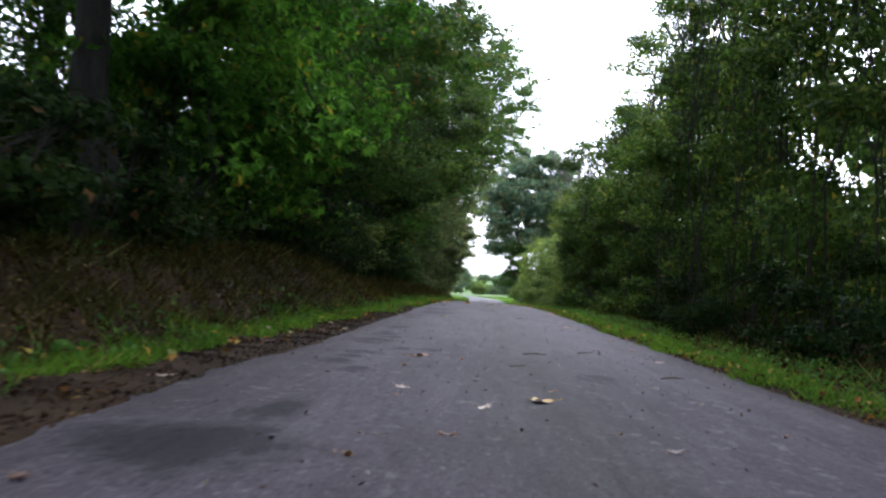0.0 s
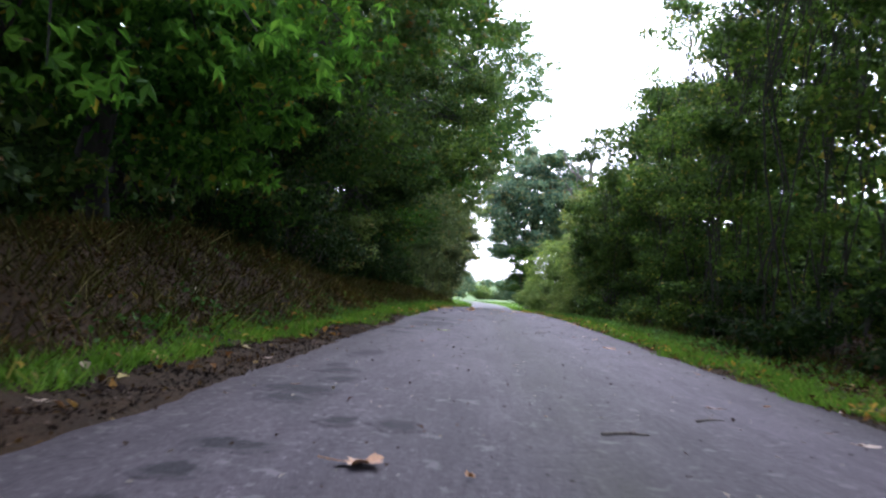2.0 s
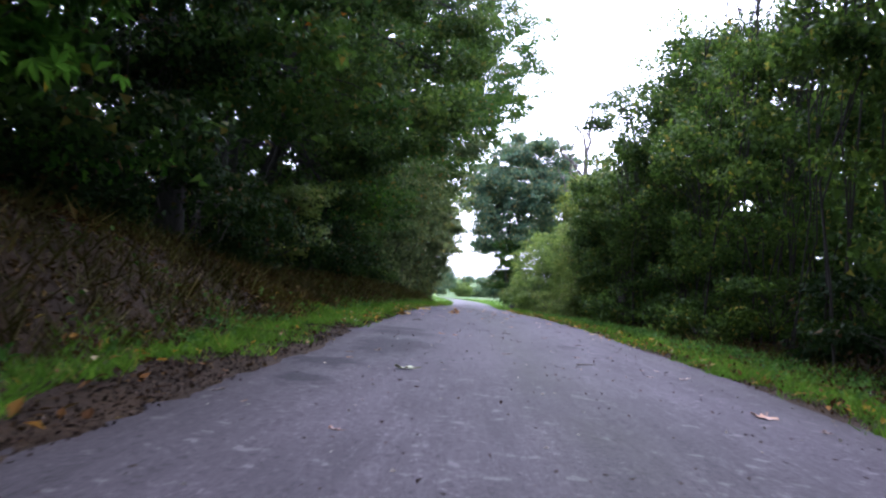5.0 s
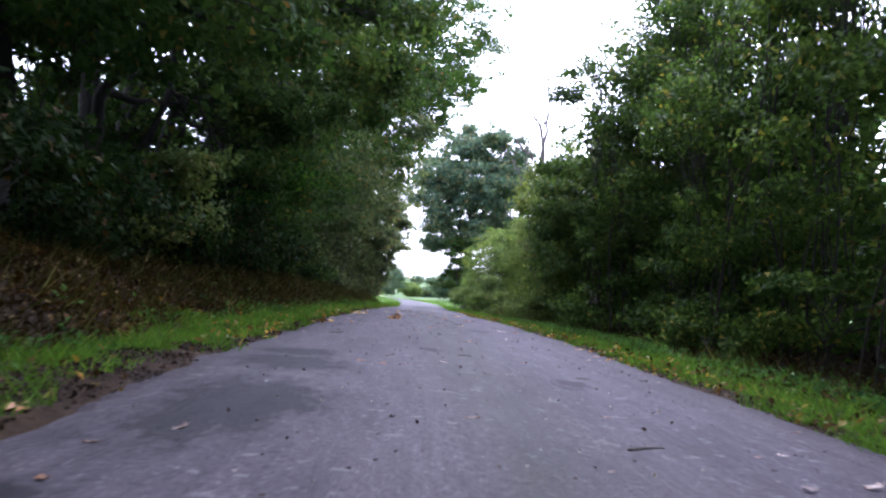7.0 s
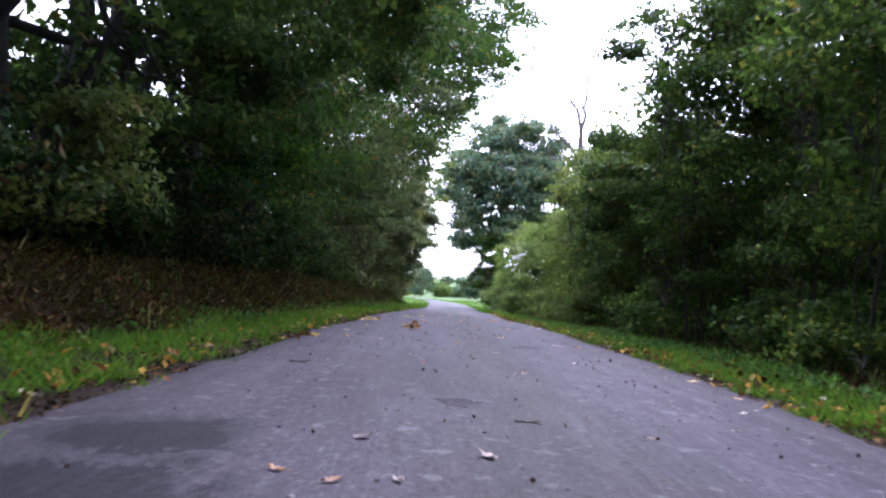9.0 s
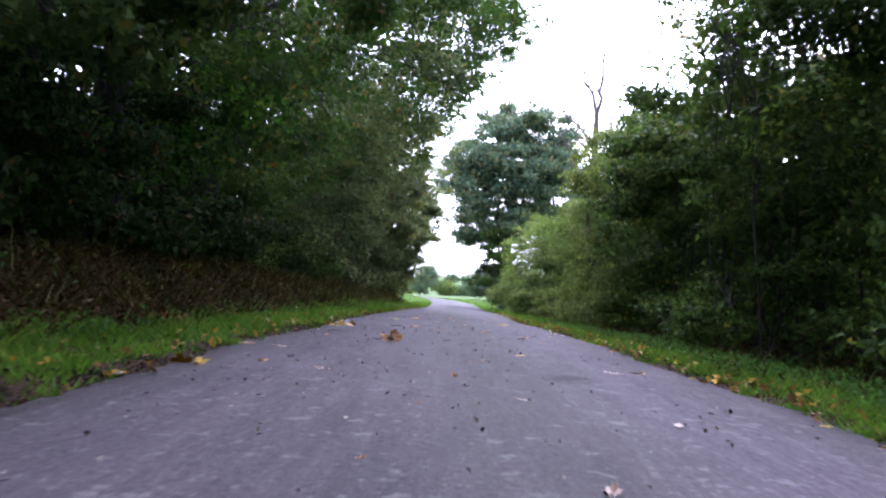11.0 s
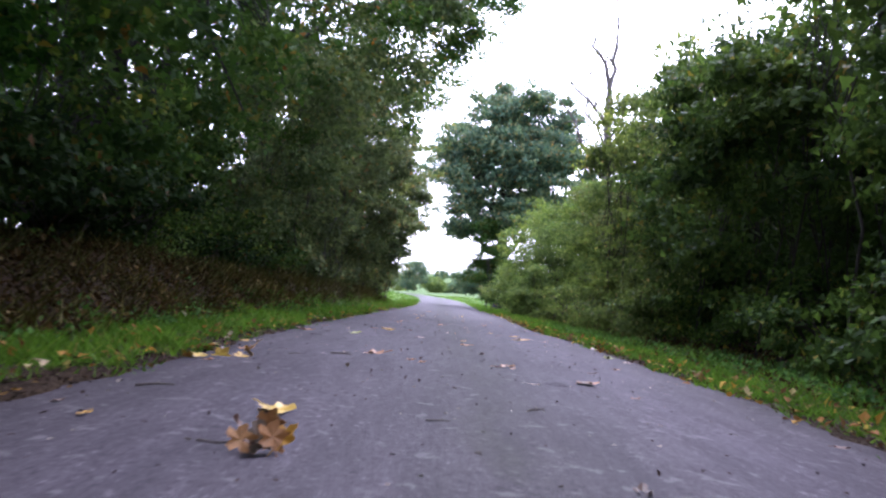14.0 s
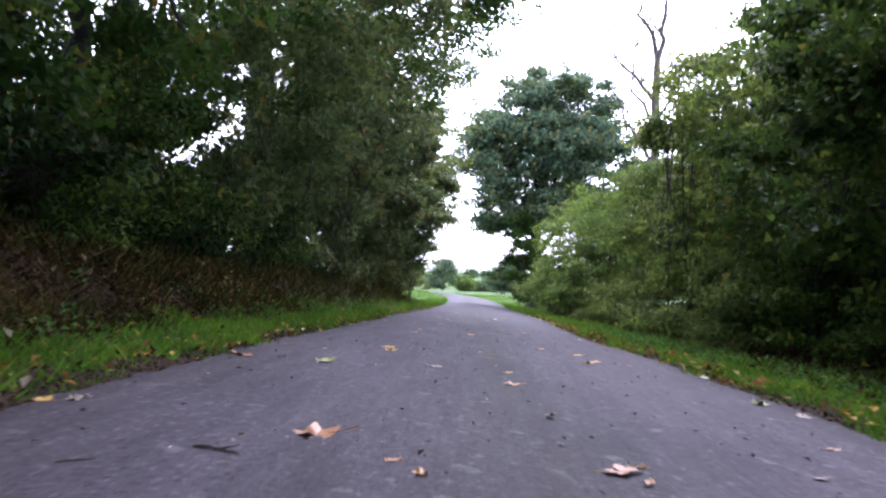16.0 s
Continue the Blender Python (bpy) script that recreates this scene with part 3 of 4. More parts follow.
tagged(piece("spray", v - HANGING, f, SPRAY, hanging_maple, "bright green drooping leaves"), kind="stuff")

# left hedge understorey, from the bank top to the tree crowns
for k, y in enumerate((2.5, 5.0, 12.5, 15.2, 18.0, 21.0, 30.0, 33.0, 42.0, 44.5)):
    # bushes in the hollows take near-black leaves in place of shade
    mat = SHADED_BRAMBLE if 16 < y < 32 else (HAZEL, OAK, OAK, MAPLE)[k % 4]
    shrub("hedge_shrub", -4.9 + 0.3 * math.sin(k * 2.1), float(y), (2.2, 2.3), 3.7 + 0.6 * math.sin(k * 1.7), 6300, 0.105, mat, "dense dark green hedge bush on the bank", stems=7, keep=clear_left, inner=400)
for x, y in ((-5.5, 7.2), (-5.9, 9.6), (-6.2, 14.0)):
    shrub("hedge_shrub", x, y, (1.2, 1.6), 1.9, 2600, 0.11, HAZEL, "low dark green hedge bush on the bank", stems=4, keep=clear_left, shell=0.2)
for x, y, n in ((-4.1, 10.4, 2000), (-4.0, 14.5, 2000)):
    tree("maple_sapling", x, y, 0.035, 3.2, (-3.2, y - 0.3, 2.9), (1.1, 1.5, 1.0), n, 0.16, SPRAY, "young maple with bright green drooping sprays", limbs=5, shell=0.1, lobe=0.5, clump=0.16, twigs=5, bark=STEM)
shrub("elder_bush", -3.55, 24.5, (0.75, 1.1), 1.7, 2600, 0.11, SALLOW, "grey-green elder bush drooping over the bank", stems=5, shell=0.2, lobe=0.4, clump=0.16)
shrub("hedge_shrub", -7.0, 8.5, (1.8, 2.4), 6.0, 6000, 0.13, HAZEL, "tall dark hedge bush behind the bank", stems=6)
# low bushes by the hollows also get their shade as leaf colour
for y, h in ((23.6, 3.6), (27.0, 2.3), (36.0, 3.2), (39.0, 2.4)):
    shrub("hedge_shrub", -5.0, y, (1.7, 1.8), h, 3800, 0.105, SHADED_BRAMBLE if y < 30 else HAZEL, "low dark green hedge bush on the bank", stems=4, keep=clear_left)
for k, y in enumerate((46.5, 50.5, 54.5, 58.5, 62.5, 66.0)):
    shrub("thorn_bush", -3.7 + 0.16 * k, y, (3.0, 2.8), 6.0 + 0.3 * k - 0.4 * (k % 2), 10500 + 1200 * k, 0.17, DULL, "grey-green thorn bush at the field end of the hedge", stems=7, keep=clear_left, shell=0.2)
for x, y in ((-3.6, 60.0), (-3.6, 63.5), (-3.7, 67.0)):
    shrub("thorn_bush", x, y, (1.5, 2.0), 2.6, 3800, 0.15, DULL, "low grey-green thorn bush spreading over the verge", stems=4, shell=0.2)
for k, y in enumerate(np.arange(2, 66, 5.0)):
    shrub("backing_shrub", -8.2 + 0.5 * math.sin(k * 1.3), float(y), (1.6, 3.2), 3.4 + 0.5 * math.sin(k * 2.3), 2000, 0.32, HAZEL, "shaded bush at the back of the hedge", stems=4, lobe=1.0, clump=0.36)

for k, y in enumerate(np.arange(4.0, 46, 2.3)):
    shrub("backing_shrub", -6.5 + 0.3 * math.sin(k * 2.1), float(y), (0.9, 1.7), 2.2 + 0.3 * math.sin(k * 1.7), 1050, 0.25, HAZEL, "low shaded bush along the back of the bank", stems=3, lobe=0.6, clump=0.3, shell=0.1)
for x, y in ((-7.0, 3.6), (-7.3, 6.0), (-7.2, 11.5), (-6.2, 33.5), (-6.3, 37.0), (-6.4, 41.0)):
    shrub("backing_shrub", x, y, (1.3, 2.2), 2.6 if y < 20 else 4.2, 2600, 0.2, HAZEL, "shaded bush at the back of the hedge", stems=4, lobe=0.8, clump=0.36)

# right side: tall coppice behind the verge
RIGHT_SHRUBS = [
    (6.0, 3.0, 9.0, HAZEL), (5.8, 7.5, 9.6, HAZEL), (5.6, 12.0, 9.6, HAZEL), (5.5, 16.5, 9.2, HAZEL), (5.6, 20.5, 9.2, HAZEL), (5.9, 24.5, 8.8, HAZEL), (5.7, 28.3, 6.8, HAZEL),
    (4.7, 32.7, 7.8, SHADED_HAZEL), (5.7, 36.5, 5.0, SHADED_HAZEL), (5.9, 40.5, 5.3, SHADED_HAZEL), (6.3, 44.8, 6.5, SALLOW), (6.5, 49.5, 7.3, SALLOW), (7.4, 54.0, 5.6, DULL),
]
for k, (x, y, h, mat) in enumerate(RIGHT_SHRUBS):
    shrub("coppice_shrub", x, y, (2.25, 2.9) if y != 32.7 else (2.9, 2.6), h, 16000 if y in (16.5, 20.5) else 17500 + 3000 * (y < 36), 0.145 if y > 36 else 0.118, mat, "tall many-stemmed coppice shrub beside the verge", stems=14, keep=clear_right, lobe=0.85, boxy=0.6 if mat is not SALLOW else 0.9, droop=0.35 if mat is not SALLOW else 0.8, face=-1.1 if y != 32.7 else 0.0, inner=3200)
for k, y in enumerate(np.arange(2.0, 62, 5.2)):
    shrub("backing_shrub", 10.2 + 0.5 * math.sin(k), float(y), (2.2, 3.2), 6.4, 2700, 0.36, OAK, "shaded shrub deeper in the thicket", stems=5, lobe=1.1, clump=0.36)

for k, y in enumerate(np.arange(8.0, 48, 2.6)):
    shrub("backing_shrub", 8.3 + 0.4 * math.sin(k * 1.3), float(y), (0.9, 1.8), 2.6 + 0.3 * math.sin(k * 1.9), 1050, 0.26, HAZEL, "low shaded bush deeper in the thicket", stems=3, lobe=0.6, clump=0.3, shell=0.1)
for k, y in enumerate(np.arange(3.0, 62, 5.5)):
    shrub("backing_shrub", 13.6 + 0.6 * math.sin(k * 1.7), float(y), (1.6, 3.4), 5.2, 2400, 0.36, OAK, "shaded shrub at the back of the thicket", stems=3, lobe=1.0, clump=0.4)
for x, y, h, n in ((6.7, 57.5, 6.0, 24000), (5.5, 65.0, 5.1, 26000)):
    shrub("willow_shrub", x, y, (2.9, 3.7), h, n, 0.15, WILLOW, "pale yellow-green willow bush rounding over the verge", stems=10, inner=2600, width=0.5, shell=0.1, keep=lambda p: p[:, 0] > 2.95 + 0.25 * np.sin(p[:, 1] * 1.7 + p[:, 2]), boxy=0.95, droop=0.8)
shrub("willow_shrub", 8.2, 62.0, (2.2, 4.5), 5.0, 7000, 0.26, WILLOW, "pale yellow-green willow bush behind the others", stems=6, boxy=0.9)
for x, y in ((4.1, 60.5), (3.8, 64.0), (4.1, 68.0)):
    shrub("willow_shrub", x, y, (1.1, 2.1), 2.2, 4200, 0.14, WILLOW, "low pale green willow at the foot of the taller ones", stems=4, shell=0.15)
shrub("elder_bush", 3.1, 78.0, (1.1, 1.6), 5.4, 9000, 0.17, OAK, "dark elder bush at the foot of the lone oak", stems=5, boxy=0.9)
tree("oak_tree", 4.3, 82.0, 0.42, 12.0, (4.9, 82.0, 8.2), (5.6, 5.4, 5.9), 54000, 0.27, HAZED_FAR, "large round-crowned oak standing alone at the field edge", limbs=12, shell=0.45, lobe=0.75, clump=0.32, floor=4.0, thick=3.5)

# spindly half-bare tops above the coppice
for x, y, h, n in ((6.1, 31.2, 8.8, 1900), (5.9, 33.6, 8.4, 1900), (6.3, 29.0, 9.2, 1900), (7.0, 34.0, 8.6, 1700)):
    tree("alder_tree", x, y, 0.05, h, (x - 0.2, y, h - 1.8), (1.3, 1.5, 1.9), n, 0.12, HAZEL, "slender alder with a thin half-bare top", limbs=14, shell=0.05, lobe=0.5, clump=0.34, twigs=8, bark=STEM, thick=2.5)

# unseen oaks added behind to shade the lane, their crowns meeting over it
for y in (-2.5, -9.0, -16.0, -23.0):
    tree("oak_tree", -5.4, y, 0.25, 11, (-2.6, y, 8.0), (5.0, 4.0, 3.6), 3600, 0.38, OAK, "unseen oak added on the bank to shade the lane", clump=0.4, floor=4.2)
    tree("oak_tree", 6.2, y + 1, 0.22, 11, (3.6, y + 1, 8.0), (4.4, 4.0, 3.6), 3600, 0.38, OAK, "unseen oak added behind the verge to shade the lane", clump=0.4, floor=4.2)


# more added oaks, their unseen high crowns darken the lane's first stretch
for y in (4.0, 9.0, 14.0):
    tree("oak_tree", -7.4, y + 0.5, 0.24, 12, (-2.4, y, 10.4), (5.0, 3.6, 2.6), 3600, 0.38, OAK, "tall oak added behind the hedge, its unseen crown shading the lane", clump=0.4, floor=7.8, limbs=5)
    tree("oak_tree", 8.4, y + 0.5, 0.22, 12, (3.8, y, 10.6), (4.8, 3.6, 2.6), 3600, 0.38, OAK, "tall oak added in the thicket, its unseen crown shading the lane", clump=0.4, floor=7.8, limbs=5)


# bare dead tree above the thicket
def snag(x, y):
    z0 = float(ground_z(x, y))
    thing = tagged(empty("dead_tree", x, y, z0), "bare grey dead tree with a forked top", "tree")
    o, tufts = np.array([x, y, z0]), []
    p, r = bough(o - [0, 0, 0.2], o + [0.1, 0, 9.1], 0.24, 0.14, 9, 0, 0.01)
    piece("trunk", *(lambda q: (q[0] - o, q[1]))(tube(p, r, 9, 0.05)), DEADWOOD, thing, smooth=True)
    for at, to, rr in ((8, (0.4, 0, 12.4), 0.09), (8, (-0.6, 0.2, 12.1), 0.08), (7, (-1.7, 0.3, 9.6), 0.07), (6, (1.2, -0.2, 9.4), 0.06), (5, (-1.8, 0.1, 8.0), 0.06), (6, (-1.3, -0.3, 10.6), 0.05)):
        lp, lr = bough(p[at], o + np.array(to) * [1, 1, 1.1], rr * 1.35, 0.02, 8, -0.06, 0.04)
        bits = [tube(lp, lr, 6, 0.05)]
        for q in range(16):
            s = int(rng.integers(2, 8))
            bits.append(tube(*bough(lp[s], lp[s] + rng.normal(size=3) * 0.38 + [0, 0, 0.3], max(lr[s] * 0.6, 0.018), 0.007, 4), 5))
        v, f = joined(bits)
        piece("limb", v - o, f, DEADWOOD, thing, smooth=True)
        tufts.append(lp[rng.integers(3, 8, 30)] + rng.normal(size=(30, 3)) * 0.16)
    v, f = leaves(np.concatenate(tufts), 0.13, 0.7)
    piece("last_leaves", v - o, f, OAK, thing, "a few brown-green leaves left on the twigs")


snag(6.6, 60.5)

# far trees beyond the bend
FIELD_TREES = [
    ("field_tree", -3.9, 156.0, 4.9, 2.3, HAZED_FAR, "small round field tree beyond the bend"),
    ("field_tree", 4.6, 132.0, 3.4, 1.7, HAZED_FAR, "small round field tree beside the far bend"),
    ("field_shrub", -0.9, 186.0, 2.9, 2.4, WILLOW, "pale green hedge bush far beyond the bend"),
    ("field_shrub", 3.4, 192.0, 2.1, 2.6, HAZED_FAR, "low dark hedge bush far beyond the bend"),
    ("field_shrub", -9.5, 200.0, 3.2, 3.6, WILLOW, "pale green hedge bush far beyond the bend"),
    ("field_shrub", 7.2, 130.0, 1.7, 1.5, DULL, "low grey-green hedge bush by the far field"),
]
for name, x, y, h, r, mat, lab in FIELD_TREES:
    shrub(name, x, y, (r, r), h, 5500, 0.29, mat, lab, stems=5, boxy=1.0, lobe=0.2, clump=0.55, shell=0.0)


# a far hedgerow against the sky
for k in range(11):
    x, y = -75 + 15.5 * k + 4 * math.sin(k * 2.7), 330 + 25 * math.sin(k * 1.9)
    shrub("hedgerow_tree", x, y, (8.5, 6), 5.4 + 1.4 * math.sin(k * 3.1), 1100, 1.0, HAZED_FAR, "far green hedgerow tree across the fields, haze put into its leaf colour", stems=2, boxy=0.9, lobe=1.6, clump=1.0, category="tree")


rng = np.random.default_rng(14)
# ---- verges: grass, litter, brambles ----
def blades(n, x0, x1, y0, y1, tall, edge_noise=0.15):
    y = rng.uniform(y0, y1, n)
    u = rng.uniform(x0, x1, n) + edge_noise * (np.sin(y * 1.7) + np.sin(y * 4.3 + 1)) * 0.5
    x = u + bend(y)
    tuft = np.sin(x * 6.1 + y * 1.9) * np.sin(y * 3.7 - x * 2.3) + np.sin(x * 13 + y * 7) * 0.4 + rng.normal(size=n) * 0.45
    ok = tuft > -0.55
    x, y, n = x[ok], y[ok], int(ok.sum())
    tall = tall * (1 + 0.25 * tuft[ok])
    z = ground_z(x, y)
    base = np.stack([x, y, z - 0.01], -1)
    tilt = rng.normal(size=(n, 3)) * 0.45
    tilt[:, 2] = 1
    d = unit(tilt)
    h = (tall * rng.uniform(0.4, 1.3, n))[:, None]
    side = unit(np.cross(d, rng.normal(size=(n, 3)))) * 0.005 * (1 + h * 4)
    tip = base + d * h + unit(d * [1, 1, 0]) * h * 0.35
    return np.stack([base - side, base + side, tip + side * 0.15, tip - side * 0.15], 1).reshape(-1, 3), np.arange(4 * n).reshape(-1, 4)


tagged(piece("grass", *joined([blades(24000, -2.2, -1.78, 1.5, 40, 0.085), blades(9000, -1.9, -1.5, 14, 44, 0.055), blades(16000, -2.3, -1.42, 19, 46, 0.085), blades(5000, -1.65, -1.3, 20, 46, 0.045), blades(15000, -2.6, -1.45, 40, 84, 0.12), blades(9000, -5.5, -1.45, 68, 125, 0.16)]), GRASS), "short bright green grass on the bank-side verge", "grass", kind="stuff")
tagged(piece("grass", *joined([blades(30000, 2.05, 2.75, 2.5, 42, 0.075), blades(2000, 2.7, 3.3, 2.5, 18, 0.08), blades(5500, 2.7, 3.3, 17, 42, 0.1), blades(9000, 1.98, 2.3, 3, 45, 0.055), blades(4000, 3.1, 4.0, 3, 42, 0.13), blades(17000, 2.05, 4.2, 42, 88, 0.14), blades(9000, 2.05, 7.0, 80, 125, 0.16)]), GRASS), "bright green grass on the thicket-side verge", "grass", kind="stuff")


def strewn(n, x0, x1, y0, y1, size, lift=0.012, small=False):
    y = rng.uniform(y0, y1, n)
    q = rng.uniform(0, 1, n)
    x = x0 + (x1 - x0) * q + bend(y)
    p = np.stack([x, y, ground_z(x, y) + lift], -1)
    return leaves(p, size, 0.7, 0.0, 2.0 if small else 3.0, small=small)


tagged(piece("leaf_litter", *joined([strewn(36000, -3.7, -2.1, 1.0, 42, 0.042, 0.02), strewn(9000, -3.6, -2.15, 18.0, 42, 0.065, 0.04), strewn(16000, -5.6, -3.0, 1.0, 60, 0.07, 0.03), strewn(1600, -2.3, -1.5, 1, 62, 0.045), strewn(2500, -1.95, -1.3, 1, 50, 0.025, 0.004), strewn(260, -1.85, -1.38, 1, 24, 0.05, 0.012)]), LITTER), "brown fallen leaves covering the bank", "leaf litter", kind="stuff")
tagged(piece("leaf_litter", *joined([strewn(12000, 3.3, 7.5, 2.0, 60, 0.085, 0.02), strewn(7000, 2.7, 4.0, 2.0, 50, 0.065, 0.03), strewn(2000, 2.0, 2.9, 2, 62, 0.065), strewn(5000, 1.95, 2.4, 1, 50, 0.032, 0.006)]), LITTER), "brown fallen leaves beneath the thicket", "leaf litter", kind="stuff")

SOIL = leaf_material("soil_crumbs", [(0.0, (0.0091, 0.00585, 0.0052)), (0.6, (0.0228, 0.0156, 0.0137)), (0.93, (0.0423, 0.0299, 0.0247)), (1.0, (0.13, 0.0975, 0.078))], 0.9, 0.02)
tagged(piece("soil_crumbs", *joined([strewn(22000, -1.9, -1.34, 1, 24, 0.02, 0.004, small=True), strewn(9000, -1.5, -1.3, 22, 44, 0.018, 0.004, small=True), strewn(6000, 1.96, 2.14, 2, 44, 0.018, 0.004, small=True)]), SOIL), "dark crumbled soil along the lane's edges", "soil", kind="stuff")
STALK = leaf_material("dry_stalks", [(0.0, (0.0234, 0.0188, 0.00672)), (0.5, (0.0468, 0.0388, 0.0125)), (0.8, (0.0494, 0.0589, 0.0134)), (0.95, (0.124, 0.107, 0.0403)), (1.0, (0.208, 0.181, 0.0768))], 0.8, 0.1)
tagged(piece("dry_stalks", *joined([blades(30000, -3.5, -2.1, 1.0, 42, 0.12), blades(7000, -3.7, -2.3, 1.0, 42, 0.2), blades(5000, -3.7, -2.4, 42, 62, 0.25), blades(3500, 3.2, 4.6, 2, 50, 0.22)]), STALK), "dry brown stalks and dead grass on the bank", "dead stalks", kind="stuff")

rng = np.random.default_rng(11)
# brambles and ivy low along both sides
for k, y in enumerate(np.arange(3.0, 60, 2.4)):
    shrub("bramble_bush", 4.35 + 0.4 * math.sin(k * 1.9), float(y), (0.8, 1.3), 1.1 + 0.35 * math.sin(k * 2.7), 1400, 0.1, SHADED_BRAMBLE if y < 22 else HAZEL if y < 40 else SALLOW, "low tangled growth at the foot of the thicket", stems=3, lobe=0.35, clump=0.14)
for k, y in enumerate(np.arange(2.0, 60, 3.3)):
    shrub("bramble_bush", -4.7 + 0.3 * math.sin(k * 1.9), float(y), (0.8, 1.5), 0.9 + 0.3 * math.sin(k * 2.7), 850, 0.095, SHADED_BRAMBLE, "low dark bramble on top of the bank", stems=3, lobe=0.35, clump=0.14)


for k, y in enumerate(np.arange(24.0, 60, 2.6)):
    shrub("bramble_bush", -4.0 + 0.25 * math.sin(k * 2.3), float(y), (0.7, 1.2), 0.8 + 0.25 * math.sin(k * 1.7), 900, 0.085, SHADED_BRAMBLE, "straggling bramble hanging down the bank", stems=3, lobe=0.35, clump=0.16)

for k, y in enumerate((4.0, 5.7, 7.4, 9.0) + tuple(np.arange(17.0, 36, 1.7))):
    shrub("bramble_bush", -3.55 + 0.2 * math.sin(k * 2.9), float(y), (0.75, 1.1), 1.15 + 0.3 * math.sin(k * 1.3), 1300, 0.1, SHADED_BRAMBLE, "dark bramble growth drooping over the bank", stems=3, lobe=0.35, clump=0.16)

rng = np.random.default_rng(12)
# ---- repairs in the asphalt: middle x, middle y, half width, half length ----
REPAIRS = [(-0.86, 2.55, 0.34, 0.45), (-0.74, 3.3, 0.12, 0.25), (-0.89, 5.58, 0.12, 0.15), (-0.87, 6.06, 0.08, 0.1), (-0.84, 6.45, 0.11, 0.12), (-0.61, 7.07, 0.07, 0.1), (-0.39, 7.07, 0.1, 0.11), (-0.95, 7.62, 0.11, 0.14), (0.93, 18.71, 0.13, 0.2), (0.81, 30.6, 0.07, 0.09), (-0.7, 5.1, 0.1, 0.15), (0.78, 5.6, 0.13, 0.18), (-0.94, 7.95, 0.16, 0.2), (-0.83, 8.47, 0.09, 0.14), (-0.9, 8.94, 0.1, 0.15), (-0.97, 9.3, 0.07, 0.1), (-0.92, 10.3, 0.13, 0.3),
           (-1.06, 13.9, 0.17, 0.24), (-1.1, 14.95, 0.24, 0.36), (-0.82, 16.7, 0.42, 0.95), (-0.86, 18.6, 0.38, 0.6), (-0.9, 19.4, 0.3, 0.45), (0.08, 20.75, 0.1, 0.12), (0.84, 25.6, 0.14, 0.2)]
for cx, cy, hw, hl in REPAIRS:
    rings, k = 6, 40
    hw, hl = hw * 1.45, hl * 1.45
    th = np.linspace(0, 2 * np.pi, k, endpoint=False)
    ph = rng.uniform(0, 6, 4)
    edge_r = 1 + 0.12 * np.sin(2 * th + ph[0]) + 0.09 * np.sin(3 * th + ph[1]) + 0.06 * np.sin(5 * th + ph[2]) + 0.05 * np.sin(9 * th + ph[3]) + 0.05 * rng.normal(size=k)
    rr = np.linspace(0.0, 1, rings)[:, None] * edge_r[None]
    px, py = cx + hw * rr * np.cos(th), cy + hl * rr * np.sin(th)
    pz = road_z(px, py) + 0.006 * np.sin(px * 2.3 + py * 0.9) + 0.005
    pz[-1] -= 0.012
    i = np.arange(rings - 1)[:, None] * k
    j, j2 = np.arange(k)[None], (np.arange(k)[None] + 1) % k
    patch = piece("road_patch", np.stack([px, py, pz], -1).reshape(-1, 3), np.stack([i + j, i + j2, i + k + j2, i + k + j], -1).reshape(-1, 4), PATCH, road, "darker asphalt repair", smooth=True)
    patch.data.attributes.new("rim", "FLOAT", "POINT").data.foreach_set("value", np.repeat(np.linspace(0, 0.62, rings), k).astype(np.float32))


rng = np.random.default_rng(13)
# ---- fallen leaves and twigs on the lane ----
def fallen_material(name, stops):
    m, nt, bsdf = material(name)
    info = nt.nodes.new("ShaderNodeObjectInfo")
    col = ramp(nt, info.outputs["Random"], stops)
    col = mix(nt, 0.8, col, ramp(nt, noise_at(nt, 30, 4, 0.6), [(0.35, (0.45, 0.4, 0.35)), (0.6, (1.1, 1.1, 1.1))]), "MULTIPLY")
    nt.links.new(col, bsdf.inputs["Base Color"])
    bsdf.inputs["Roughness"].default_value = 0.6
    return m


YELLOW = fallen_material("yellow_leaf", [(0.0, (0.408, 0.204, 0.0068)), (1.0, (0.422, 0.286, 0.0136))])
ORANGE = fallen_material("orange_leaf", [(0.0, (0.245, 0.0952, 0.017)), (1.0, (0.34, 0.156, 0.034))])
BROWN = fallen_material("brown_leaf", [(0.0, (0.0455, 0.0228, 0.013)), (0.5, (0.111, 0.0488, 0.0228)), (1.0, (0.176, 0.0845, 0.0455))])
PALE = fallen_material("pale_dry_leaf", [(0.0, (0.286, 0.204, 0.15)), (1.0, (0.374, 0.306, 0.245))])
GREEN = fallen_material("green_leaf", [(0.0, (0.109, 0.15, 0.034)), (1.0, (0.245, 0.258, 0.0544))])
TWIG = bark_material("twig_bark", (0.03, 0.024, 0.02), (0.1, 0.08, 0.06))


